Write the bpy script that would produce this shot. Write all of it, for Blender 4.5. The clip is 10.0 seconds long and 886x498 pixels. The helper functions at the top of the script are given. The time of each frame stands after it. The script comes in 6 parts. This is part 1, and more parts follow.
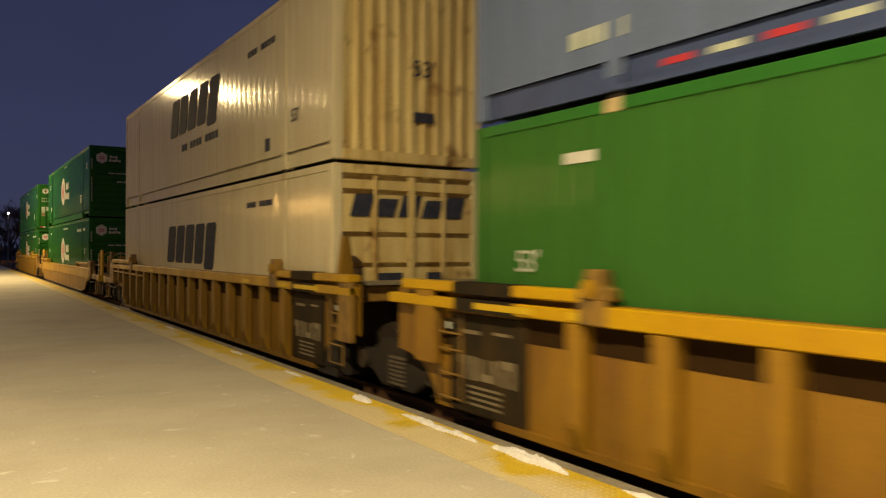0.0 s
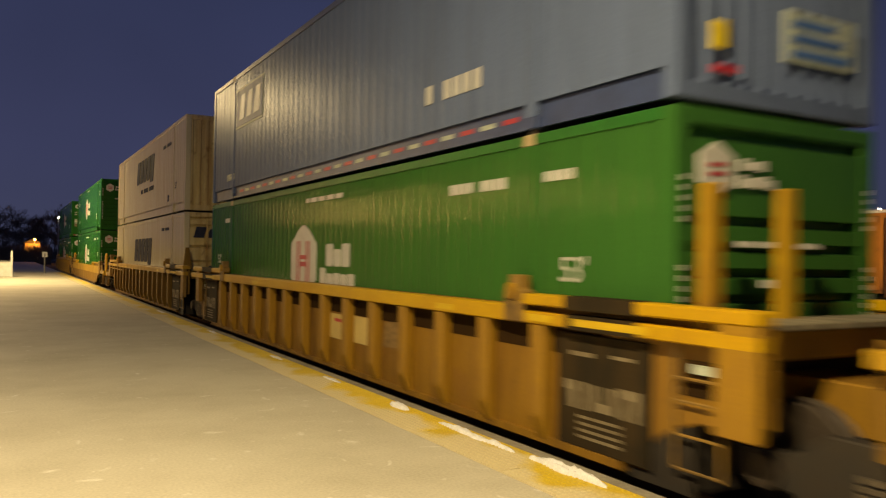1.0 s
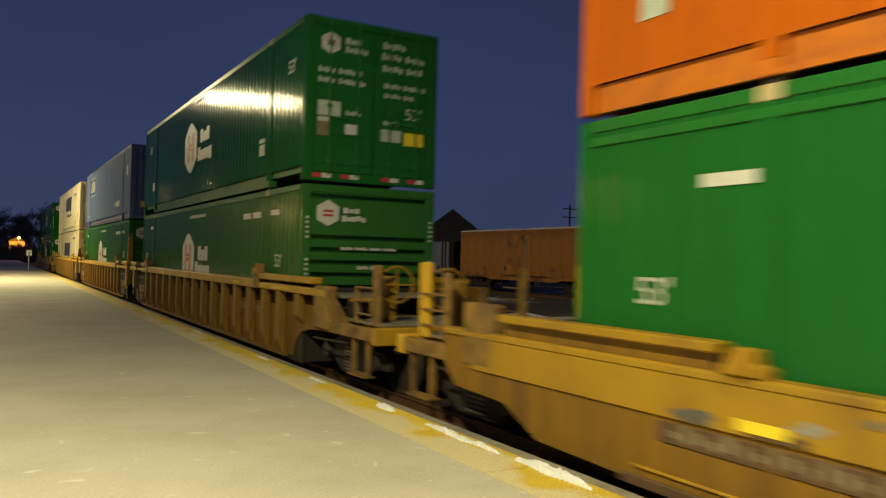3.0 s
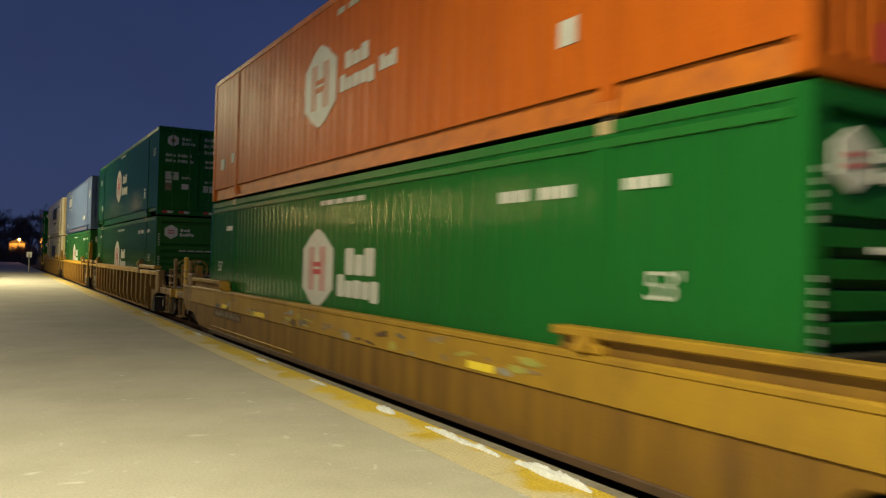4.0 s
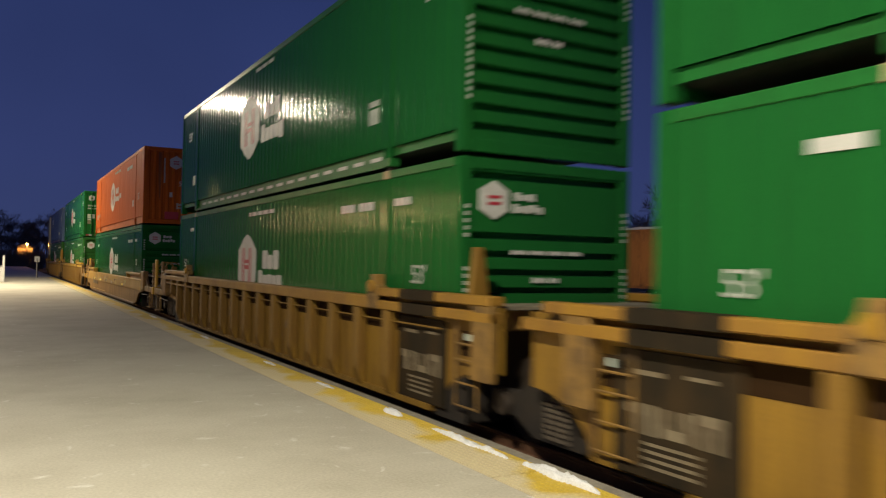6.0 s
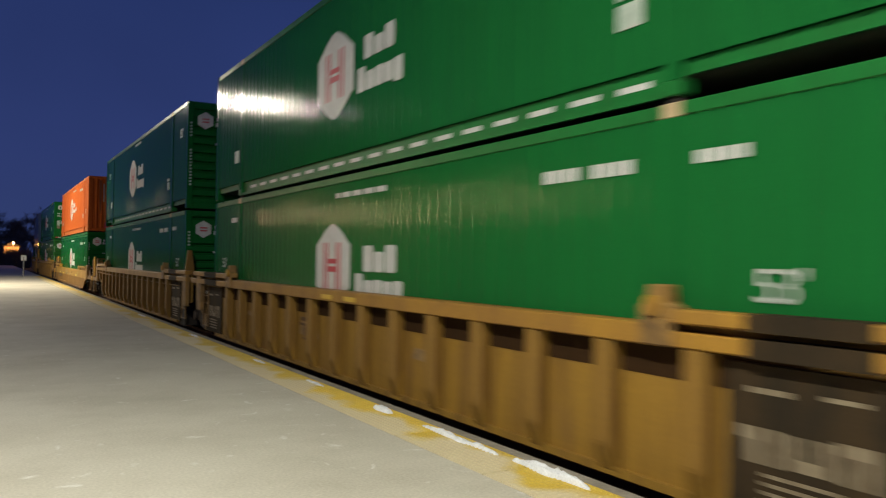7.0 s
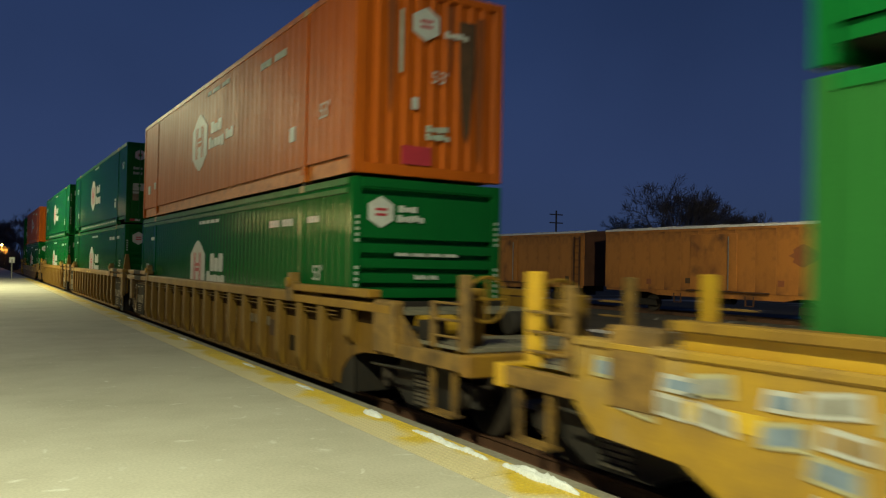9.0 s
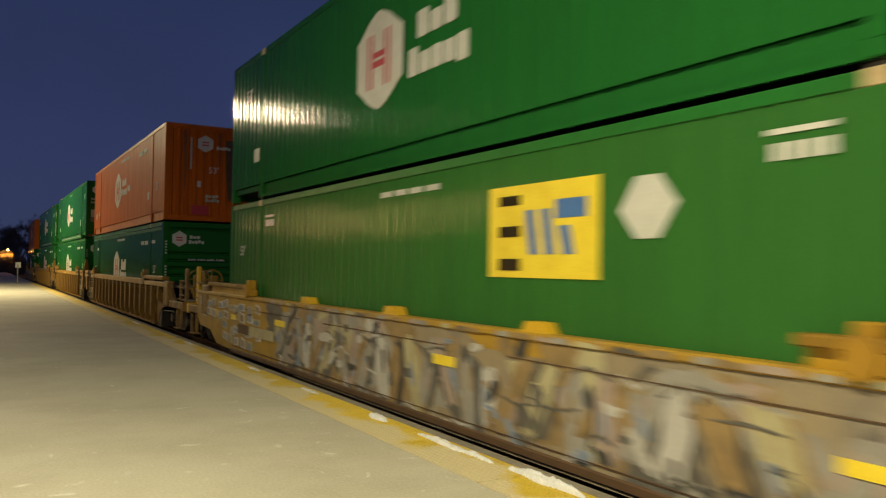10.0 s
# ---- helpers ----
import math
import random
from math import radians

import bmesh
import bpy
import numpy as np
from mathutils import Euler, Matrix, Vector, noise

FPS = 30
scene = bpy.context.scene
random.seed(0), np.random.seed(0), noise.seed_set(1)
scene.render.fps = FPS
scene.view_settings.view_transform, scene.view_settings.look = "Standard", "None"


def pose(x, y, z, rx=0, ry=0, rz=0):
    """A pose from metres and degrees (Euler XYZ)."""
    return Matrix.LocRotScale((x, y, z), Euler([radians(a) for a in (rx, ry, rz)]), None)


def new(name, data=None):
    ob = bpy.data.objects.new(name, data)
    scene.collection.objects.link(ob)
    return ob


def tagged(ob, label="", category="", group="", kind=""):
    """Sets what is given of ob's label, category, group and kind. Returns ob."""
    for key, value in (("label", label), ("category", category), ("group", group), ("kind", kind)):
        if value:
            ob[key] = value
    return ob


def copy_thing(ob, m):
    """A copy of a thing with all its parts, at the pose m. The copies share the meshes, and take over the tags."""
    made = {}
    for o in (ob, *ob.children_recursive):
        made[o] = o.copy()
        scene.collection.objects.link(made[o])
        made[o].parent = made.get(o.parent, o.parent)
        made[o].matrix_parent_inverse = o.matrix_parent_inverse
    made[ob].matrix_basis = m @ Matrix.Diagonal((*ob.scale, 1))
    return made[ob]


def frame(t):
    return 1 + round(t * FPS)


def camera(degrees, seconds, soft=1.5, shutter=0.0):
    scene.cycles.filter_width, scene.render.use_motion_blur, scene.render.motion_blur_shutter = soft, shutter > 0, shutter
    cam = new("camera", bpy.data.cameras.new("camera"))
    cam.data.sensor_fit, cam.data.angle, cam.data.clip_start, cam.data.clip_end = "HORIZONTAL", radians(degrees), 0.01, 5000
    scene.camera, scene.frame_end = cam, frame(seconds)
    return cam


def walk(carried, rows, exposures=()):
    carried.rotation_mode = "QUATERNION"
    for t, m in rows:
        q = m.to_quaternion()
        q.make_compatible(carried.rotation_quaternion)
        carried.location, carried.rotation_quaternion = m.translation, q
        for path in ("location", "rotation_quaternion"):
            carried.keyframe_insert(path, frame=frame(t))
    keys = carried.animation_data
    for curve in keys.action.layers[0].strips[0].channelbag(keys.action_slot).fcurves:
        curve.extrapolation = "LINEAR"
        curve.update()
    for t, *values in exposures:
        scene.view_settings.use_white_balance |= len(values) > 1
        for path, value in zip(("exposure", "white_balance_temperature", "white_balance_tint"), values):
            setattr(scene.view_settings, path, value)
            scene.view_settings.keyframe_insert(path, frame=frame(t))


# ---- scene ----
# camera: a phone held in one place on the platform, turning a little
cam = camera(58.99, 10.0, soft=1.2, shutter=0.38)
EYE = 1.75
TURNS = [
    (0.0, 32.01, 0.12, 0.25),
    (0.5, 30.32, 0.27, 0.56),
    (1.0, 29.15, 0.69, 0.95),
    (1.5, 28.75, 0.86, 1.32),
    (2.0, 28.96, 0.83, 1.55),
    (2.5, 29.51, 0.80, 1.47),
    (3.0, 30.06, 0.81, 1.38),
    (4.5, 29.98, 1.05, 1.52),
    (5.0, 29.73, 0.95, 1.35),
    (6.5, 29.63, 1.18, 1.04),
    (7.0, 30.36, 0.92, 0.87),
    (7.5, 31.06, 0.68, 0.83),
    (8.0, 31.22, 0.72, 1.00),
    (8.5, 31.15, 0.95, 1.08),
    (9.0, 31.01, 1.26, 1.19),
    (9.5, 30.96, 1.40, 1.08),
    (10.0, 30.67, 1.49, 0.96),
]


def aim(yaw, pitch, roll):
    a, p, r = radians(yaw), radians(pitch), radians(roll)
    fwd = Vector((math.sin(a) * math.cos(p), math.cos(a) * math.cos(p), math.sin(p)))
    right0 = Vector((math.cos(a), -math.sin(a), 0))
    up0 = right0.cross(fwd)
    right = right0 * math.cos(r) + up0 * math.sin(r)
    up = up0 * math.cos(r) - right0 * math.sin(r)
    m = Matrix((right, up, -fwd)).transposed().to_4x4()
    return Matrix.Translation((0, 0, EYE)) @ m


LIGHTING = [(0.0, -0.12, 8900, 12), (0.5, -0.04, 8400, 8), (1.0, 0.06, 9000, 11), (1.3, 0.08, 8300, 8), (2.0, -0.08, 6950, 10), (2.5, -0.02, 5800, 14), (3.0, 0.02, 7250, -4), (3.3, 0.0, 6500, -5), (3.9, 0.0, 6500, -1), (4.5, 0.0, 6750, -1), (5.0, 0.0, 5850, 2), (6.5, 0.02, 5900, 16), (7.0, -0.05, 5350, 13), (7.5, 0.05, 5950, 5), (8.0, -0.22, 5050, 8), (8.5, -0.15, 5000, 5), (9.0, 0.04, 6100, -15), (9.5, 0.0, 6350, 11), (10.0, -0.13, 6900, 3)]
walk(cam, [(t, aim(y, p, r)) for t, y, p, r in TURNS], exposures=LIGHTING)

# ---- world: deep blue dusk sky ----
world = bpy.data.worlds.new("dusk")
scene.world = world
world.use_nodes = True
wn, wl = world.node_tree.nodes, world.node_tree.links
wn.clear()
w_out = wn.new("ShaderNodeOutputWorld")
w_bg = wn.new("ShaderNodeBackground")
w_tc = wn.new("ShaderNodeTexCoord")
w_sep = wn.new("ShaderNodeSeparateXYZ")
w_ramp = wn.new("ShaderNodeValToRGB")
w_ramp.color_ramp.elements[0].position = 0.0
w_ramp.color_ramp.elements[0].color = (0.028, 0.037, 0.092, 1)
w_ramp.color_ramp.elements[1].position = 1.0
w_ramp.color_ramp.elements[1].color = (0.004, 0.007, 0.024, 1)
for w_pos, w_col in ((0.12, (0.025, 0.034, 0.096, 1)), (0.34, (0.0165, 0.0250, 0.076, 1)), (0.55, (0.009, 0.014, 0.046, 1))):
    w_ramp.color_ramp.elements.new(w_pos).color = w_col
w_noise = wn.new("ShaderNodeTexNoise")
w_noise.inputs["Scale"].default_value = 2.2
w_noise.inputs["Detail"].default_value = 3
w_mix = wn.new("ShaderNodeMix")
w_mix.data_type = "RGBA"
w_mix.blend_type = "MULTIPLY"
w_mix.inputs[0].default_value = 0.5
wl.new(w_tc.outputs["Generated"], w_sep.inputs[0])
wl.new(w_sep.outputs["Z"], w_ramp.inputs[0])
wl.new(w_tc.outputs["Generated"], w_noise.inputs["Vector"])
wl.new(w_ramp.outputs[0], w_mix.inputs[6])
wl.new(w_noise.outputs["Fac"], w_mix.inputs[7])
w_side = wn.new("ShaderNodeMapRange")   # the last light lies over the far end of the line
w_side.inputs[1].default_value, w_side.inputs[2].default_value = -0.1, 0.8
w_side.inputs[3].default_value, w_side.inputs[4].default_value = 1.16, 0.94
wl.new(w_sep.outputs["X"], w_side.inputs[0])
w_scale = wn.new("ShaderNodeVectorMath")
w_scale.operation = "SCALE"
wl.new(w_mix.outputs[2], w_scale.inputs[0])
wl.new(w_side.outputs[0], w_scale.inputs["Scale"])
wl.new(w_scale.outputs[0], w_bg.inputs["Color"])
w_bg.inputs["Strength"].default_value = 1.66
wl.new(w_bg.outputs[0], w_out.inputs[0])

LAMP_COLOUR = (0.965, 0.85, 0.57)
LAMP_POWER = 3600

# ---- plan (metres; x across, y along the track, z up from the platform) ----
EDGE = 4.36            # platform edge
SIDE = 4.68            # container side
TRACK = SIDE + 1.295   # track centre
RAIL = -0.20           # rail top
GROUND = -0.55
LOW, HIGH = 0.13, 3.09 # floors of the lower and the upper container
CL, CW, CH = 16.15, 2.59, 2.90
BEND_Y, BEND_R = 88.0, 320.0
SPEED, SLOW = 14.0156, -0.0318
MOVERS = []            # (thing, y of its origin at the start)
WHEELS = []            # (wheelset, radius)


# ---- materials ----
def material(name, colour, rough=0.5, metal=0.0, dark=None, amount=0.5, scale=3.0, stretch=(1, 1, 1), bump=0.15, bump_scale=60.0, vary=0.0, spots=None, spot_amount=0.0, spot_scale=1.0, spec=0.4, coat=0.0, spot_soft=0.06, gloss=None):
    """Paint or stone with broad stains (dark), fine grain, relief and patches of a second colour (spots)."""
    m = bpy.data.materials.new(name)
    m.use_nodes = True
    n, l = m.node_tree.nodes, m.node_tree.links
    b = n["Principled BSDF"]
    tc = n.new("ShaderNodeTexCoord")
    mp = n.new("ShaderNodeMapping")
    mp.inputs["Scale"].default_value = stretch
    l.new(tc.outputs["Object"], mp.inputs["Vector"])
    big = n.new("ShaderNodeTexNoise")
    big.inputs["Scale"].default_value = scale
    big.inputs["Detail"].default_value = 7
    big.inputs["Roughness"].default_value = 0.62
    l.new(mp.outputs[0], big.inputs["Vector"])
    fine = n.new("ShaderNodeTexNoise")
    fine.inputs["Scale"].default_value = bump_scale
    fine.inputs["Detail"].default_value = 4
    l.new(tc.outputs["Object"], fine.inputs["Vector"])
    ramp = n.new("ShaderNodeValToRGB")
    ramp.color_ramp.elements[0].position = 0.42
    ramp.color_ramp.elements[1].position = 0.72
    l.new(big.outputs["Fac"], ramp.inputs[0])
    mix = n.new("ShaderNodeMix")
    mix.data_type = "RGBA"
    mix.inputs[6].default_value = (*colour, 1)
    mix.inputs[7].default_value = (*(dark or tuple(c * 0.55 for c in colour)), 1)
    sc = n.new("ShaderNodeMath")
    sc.operation = "MULTIPLY"
    sc.inputs[1].default_value = amount
    l.new(ramp.outputs[0], sc.inputs[0])
    l.new(sc.outputs[0], mix.inputs[0])
    last = mix.outputs[2]
    if spots:
        sp = n.new("ShaderNodeTexNoise")
        sp.inputs["Scale"].default_value = spot_scale
        sp.inputs["Detail"].default_value = 5
        sp.inputs["Distortion"].default_value = 0.6
        l.new(tc.outputs["Object"], sp.inputs["Vector"])
        sr = n.new("ShaderNodeValToRGB")
        sr.color_ramp.elements[0].position = 0.62 - 0.25 * spot_amount
        sr.color_ramp.elements[1].position = 0.62 - 0.25 * spot_amount + spot_soft
        l.new(sp.outputs["Fac"], sr.inputs[0])
        mx = n.new("ShaderNodeMix")
        mx.data_type = "RGBA"
        l.new(sr.outputs[0], mx.inputs[0])
        l.new(last, mx.inputs[6])
        mx.inputs[7].default_value = (*spots, 1)
        last = mx.outputs[2]
    grain = n.new("ShaderNodeMix")
    grain.data_type = "RGBA"
    grain.blend_type = "MULTIPLY"
    grain.inputs[0].default_value = 0.28
    l.new(last, grain.inputs[6])
    gr = n.new("ShaderNodeMapRange")
    gr.inputs[1].default_value, gr.inputs[2].default_value = 0.3, 0.7
    gr.inputs[3].default_value, gr.inputs[4].default_value = 0.55, 1.25
    l.new(fine.outputs["Fac"], gr.inputs[0])
    l.new(gr.outputs[0], grain.inputs[7])
    last = grain.outputs[2]
    if vary:
        info = n.new("ShaderNodeObjectInfo")
        hsv = n.new("ShaderNodeHueSaturation")
        vr = n.new("ShaderNodeMapRange")
        vr.inputs[3].default_value, vr.inputs[4].default_value = 1 - vary, 1 + vary
        l.new(info.outputs["Random"], vr.inputs[0])
        l.new(vr.outputs[0], hsv.inputs["Value"])
        l.new(last, hsv.inputs["Color"])
        last = hsv.outputs[0]
    l.new(last, b.inputs["Base Color"])
    rr = n.new("ShaderNodeMapRange")
    rr.inputs[3].default_value, rr.inputs[4].default_value = gloss or (max(0.05, rough - 0.12), min(1, rough + 0.15))
    l.new(big.outputs["Fac"], rr.inputs[0])
    l.new(rr.outputs[0], b.inputs["Roughness"])
    b.inputs["Metallic"].default_value = metal
    b.inputs["Specular IOR Level"].default_value = spec
    b.inputs["Coat Weight"].default_value = coat
    b.inputs["Coat Roughness"].default_value = 0.12
    bp = n.new("ShaderNodeBump")
    bp.inputs["Strength"].default_value = bump
    bp.inputs["Distance"].default_value = 0.01
    l.new(fine.outputs["Fac"], bp.inputs["Height"])
    l.new(bp.outputs[0], b.inputs["Normal"])
    return m


def glow(name, colour, strength):
    m = bpy.data.materials.new(name)
    m.use_nodes = True
    b = m.node_tree.nodes["Principled BSDF"]
    b.inputs["Base Color"].default_value = (*colour, 1)
    b.inputs["Emission Color"].default_value = (*colour, 1)
    b.inputs["Emission Strength"].default_value = strength
    return m


DRIP = (1, 2.2, 0.25)
GREEN = material("green_paint", (0.0150, 0.113, 0.023), 0.10, dark=(0.014, 0.085, 0.020), amount=0.5, scale=1.6, stretch=DRIP, bump=0.05, bump_scale=90, spec=0.07, gloss=(0.06, 0.14))
GREEN_OLD = material("green_paint_faded", (0.034, 0.130, 0.029), 0.12, dark=(0.026, 0.098, 0.025), amount=0.5, scale=1.4, stretch=DRIP, bump=0.06, bump_scale=90, spec=0.07, gloss=(0.06, 0.15))
GREEN_RAIL = material("green_rail_paint", (0.021, 0.140, 0.028), 0.30, dark=(0.02, 0.09, 0.02), amount=0.6, scale=3, bump=0.06, spec=0.15)
ORANGE = material("orange_paint", (0.48, 0.106, 0.009), 0.45, dark=(0.33, 0.072, 0.009), amount=0.6, scale=1.5, stretch=DRIP, bump=0.06, spec=0.12)
ORANGE_RAIL = material("orange_rail_paint", (0.53, 0.15, 0.016), 0.45, dark=(0.25, 0.07, 0.03), amount=0.7, scale=4, bump=0.1)
BLUE = material("blue_grey_paint", (0.115, 0.160, 0.285), 0.32, dark=(0.082, 0.112, 0.185), amount=0.6, scale=1.4, stretch=DRIP, bump=0.05, spec=0.04)
BLUE_RAIL = material("blue_rail_paint", (0.045, 0.07, 0.17), 0.4, dark=(0.03, 0.04, 0.09), amount=0.6, scale=4, bump=0.06)
CREAM = material("white_container_paint", (0.64, 0.58, 0.40), 0.15, dark=(0.52, 0.42, 0.25), amount=0.55, scale=1.2, stretch=DRIP, bump=0.05, spec=0.12, gloss=(0.07, 0.16))
CREAM_RUST = material("white_paint_rust_stained", (0.66, 0.54, 0.27), 0.5, dark=(0.40, 0.235, 0.065), amount=0.9, scale=2.0, stretch=(2.2, 1, 0.22), bump=0.15, bump_scale=40, spots=(0.17, 0.075, 0.022), spot_amount=0.14, spot_scale=2.3, spot_soft=0.16)
YELLOW = material("railcar_yellow", (0.43, 0.248, 0.017), 0.50, dark=(0.24, 0.115, 0.014), amount=0.85, scale=1.3, stretch=(1, 1, 0.5), bump=0.18, bump_scale=45, spots=(0.16, 0.08, 0.025), spot_amount=0.10, spot_scale=1.7, spot_soft=0.25)
RUSTY = material("railcar_yellow_grimy", (0.245, 0.136, 0.012), 0.62, dark=(0.125, 0.062, 0.011), amount=1.0, scale=1.5, stretch=(1, 2.6, 0.28), bump=0.22, bump_scale=45, spots=(0.15, 0.078, 0.028), spot_amount=0.10, spot_scale=1.1, spot_soft=0.30)
RUST_BROWN = material("railcar_rusty_brown", (0.205, 0.105, 0.009), 0.65, dark=(0.10, 0.048, 0.009), amount=1.0, scale=1.5, stretch=(1, 2.6, 0.28), bump=0.22, bump_scale=45, spots=(0.13, 0.06, 0.025), spot_amount=0.10, spot_scale=1.1, spot_soft=0.30)
END_GRIME = material("grimy_worn_end_steel", (0.25, 0.142, 0.034), 0.6, dark=(0.065, 0.040, 0.020), amount=1.0, scale=3.6, bump=0.25, bump_scale=45, spots=(0.10, 0.06, 0.028), spot_amount=0.25, spot_scale=2.6, spot_soft=0.22)
REFLECT = material("dirty_yellow_reflector", (0.60, 0.40, 0.030), 0.45, dark=(0.42, 0.25, 0.03), amount=0.7, scale=6, bump=0.1)
YELLOW_WORN = material("railcar_worn_yellow", (0.255, 0.130, 0.017), 0.55, dark=(0.12, 0.055, 0.013), amount=1.0, scale=1.3, stretch=(1, 2.0, 0.35), bump=0.2, bump_scale=45, spots=(0.20, 0.09, 0.025), spot_amount=0.2, spot_scale=1.1, spot_soft=0.25)
YELLOW_CHORD = material("bright_chord_yellow", (0.52, 0.305, 0.014), 0.5, dark=(0.36, 0.17, 0.014), amount=0.7, scale=1.1, stretch=(1, 0.6, 1), bump=0.15, bump_scale=45, spots=(0.24, 0.10, 0.02), spot_amount=0.06, spot_scale=1.4, spot_soft=0.2)
YELLOW_GOLD = material("dirty_gold_railcar_paint", (0.33, 0.190, 0.014), 0.55, dark=(0.19, 0.100, 0.014), amount=0.9, scale=1.4, stretch=(1, 1.2, 0.6), bump=0.18, bump_scale=45, spots=(0.15, 0.085, 0.02), spot_amount=0.14, spot_scale=1.6, spot_soft=0.25)
YELLOW_DULL = material("dull_brownish_railcar_yellow", (0.31, 0.164, 0.015), 0.55, dark=(0.17, 0.082, 0.022), amount=0.9, scale=1.3, stretch=(1, 1, 0.5), bump=0.18, bump_scale=45, spots=(0.15, 0.075, 0.025), spot_amount=0.12, spot_scale=1.5, spot_soft=0.25)
YELLOW_NEW = material("bright_yellow_steel", (0.60, 0.36, 0.025), 0.45, dark=(0.40, 0.20, 0.02), amount=0.6, scale=2.0, bump=0.12, bump_scale=45)
STENCIL_BLACK = material("black_stencil_panel", (0.022, 0.017, 0.011), 0.7, dark=(0.065, 0.040, 0.017), amount=0.7, scale=2.2, stretch=(1, 1.6, 0.5), bump=0.15, spec=0.08)
UNDER = material("grimy_black_steel", (0.021, 0.017, 0.014), 0.75, dark=(0.034, 0.023, 0.014), amount=0.7, scale=5, bump=0.25)
WHEEL_STEEL = material("wheel_steel", (0.055, 0.042, 0.033), 0.55, metal=0.4, dark=(0.03, 0.02, 0.015), amount=0.6, scale=8, bump=0.1)
SPRING_STEEL = material("worn_spring_steel", (0.13, 0.105, 0.08), 0.5, metal=0.3, dark=(0.05, 0.04, 0.03), amount=0.6, scale=9, bump=0.1)
MARK = material("white_marking", (0.56, 0.56, 0.54), 0.45, dark=(0.44, 0.44, 0.41), amount=0.6, scale=4, bump=0.05)
MARK_DIM = material("pale_marking", (0.45, 0.50, 0.44), 0.5, dark=(0.25, 0.32, 0.25), amount=0.7, scale=6, bump=0.05)
LOGO_RED = material("red_marking", (0.44, 0.035, 0.055), 0.45, dark=(0.32, 0.035, 0.05), amount=0.5, scale=5, bump=0.05)
LOGO_NAVY = material("navy_marking", (0.030, 0.036, 0.062), 0.65, dark=(0.07, 0.07, 0.10), amount=0.6, scale=6, bump=0.05, spec=0.03)
PANEL_NAVY = material("navy_panel_paint", (0.030, 0.048, 0.17), 0.45, dark=(0.05, 0.07, 0.18), amount=0.6, scale=5, bump=0.05, spec=0.1)
LOGO_YELLOW = material("yellow_marking", (0.80, 0.62, 0.05), 0.45, dark=(0.62, 0.42, 0.02), amount=0.5, scale=4, bump=0.05)
LOGO_BLUE = material("blue_marking", (0.06, 0.16, 0.42), 0.45, dark=(0.05, 0.10, 0.26), amount=0.5, scale=4, bump=0.05)
PALE = material("pale_casting_steel", (0.50, 0.40, 0.24), 0.6, dark=(0.28, 0.17, 0.08), amount=0.8, scale=8, bump=0.2)
STENCIL_PALE = material("faded_stencil_paint", (0.21, 0.17, 0.11), 0.6, dark=(0.10, 0.07, 0.04), amount=0.8, scale=5, bump=0.1)
GRIME = material("dark_grime", (0.10, 0.055, 0.028), 0.7, dark=(0.05, 0.03, 0.018), amount=0.7, scale=4, bump=0.15)
RUST_STAIN = material("rust_run", (0.22, 0.060, 0.014), 0.7, dark=(0.34, 0.085, 0.014), amount=0.9, scale=3, stretch=(2, 1, 0.4), bump=0.1)
# near-black colour standing for shade under the chord and beside ladders
SLOT_SHADE = material("slot_shade_paint", (0.026, 0.014, 0.006), 0.85, dark=(0.045, 0.023, 0.009), amount=0.7, scale=4, bump=0.2, spec=0.04)
PLACARD = material("cream_placard", (0.58, 0.44, 0.17), 0.5, dark=(0.50, 0.38, 0.18), amount=0.5, scale=3, bump=0.08)
SCRAWL = material("smeared_grey_scrawl", (0.24, 0.15, 0.06), 0.6, dark=(0.12, 0.075, 0.035), amount=0.9, scale=6, stretch=(1, 1, 2.5), bump=0.1)
GRATING = material("grimy_steel_grating", (0.27, 0.235, 0.17), 0.6, metal=0.2, dark=(0.06, 0.05, 0.04), amount=0.7, scale=5, bump=0.5, bump_scale=25)
SPRAY_WHITE = material("white_spray_paint", (0.44, 0.43, 0.42), 0.5, dark=(0.34, 0.31, 0.29), amount=0.6, scale=4, bump=0.06)
SPRAY_GREY = material("grey_spray_paint", (0.288, 0.274, 0.252), 0.5, dark=(0.16, 0.145, 0.13), amount=0.7, scale=3, bump=0.06)
SPRAY_PINK = material("dusty_pink_spray_paint", (0.331, 0.259, 0.223), 0.5, dark=(0.2, 0.15, 0.13), amount=0.7, scale=3, bump=0.06)
SPRAY_CREAM = material("cream_spray_paint", (0.390, 0.352, 0.217), 0.5, dark=(0.25, 0.21, 0.12), amount=0.7, scale=3, bump=0.06)
SPRAY_BLUE = material("blue_grey_spray_paint", (0.20, 0.25, 0.34), 0.5, dark=(0.09, 0.11, 0.16), amount=0.7, scale=4, bump=0.06)
SPRAY_GROUND = material("patchy_grey_spray_paint", (0.27, 0.215, 0.14), 0.5, dark=(0.13, 0.12, 0.12), amount=0.9, scale=2.2, stretch=(1, 1, 0.7), bump=0.08, spots=(0.45, 0.41, 0.30), spot_amount=0.3, spot_scale=1.6, spot_soft=0.2)
SPRAY_DUST = material("dusty_brown_spray_paint", (0.27, 0.185, 0.085), 0.6, dark=(0.14, 0.095, 0.05), amount=0.9, scale=4, bump=0.08)
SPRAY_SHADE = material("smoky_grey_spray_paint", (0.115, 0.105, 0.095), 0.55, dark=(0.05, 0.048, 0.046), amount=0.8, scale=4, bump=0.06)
SPRAY_GREEN = material("faded_green_spray_paint", (0.30, 0.30, 0.07), 0.5, dark=(0.42, 0.29, 0.04), amount=0.9, scale=5, bump=0.06)
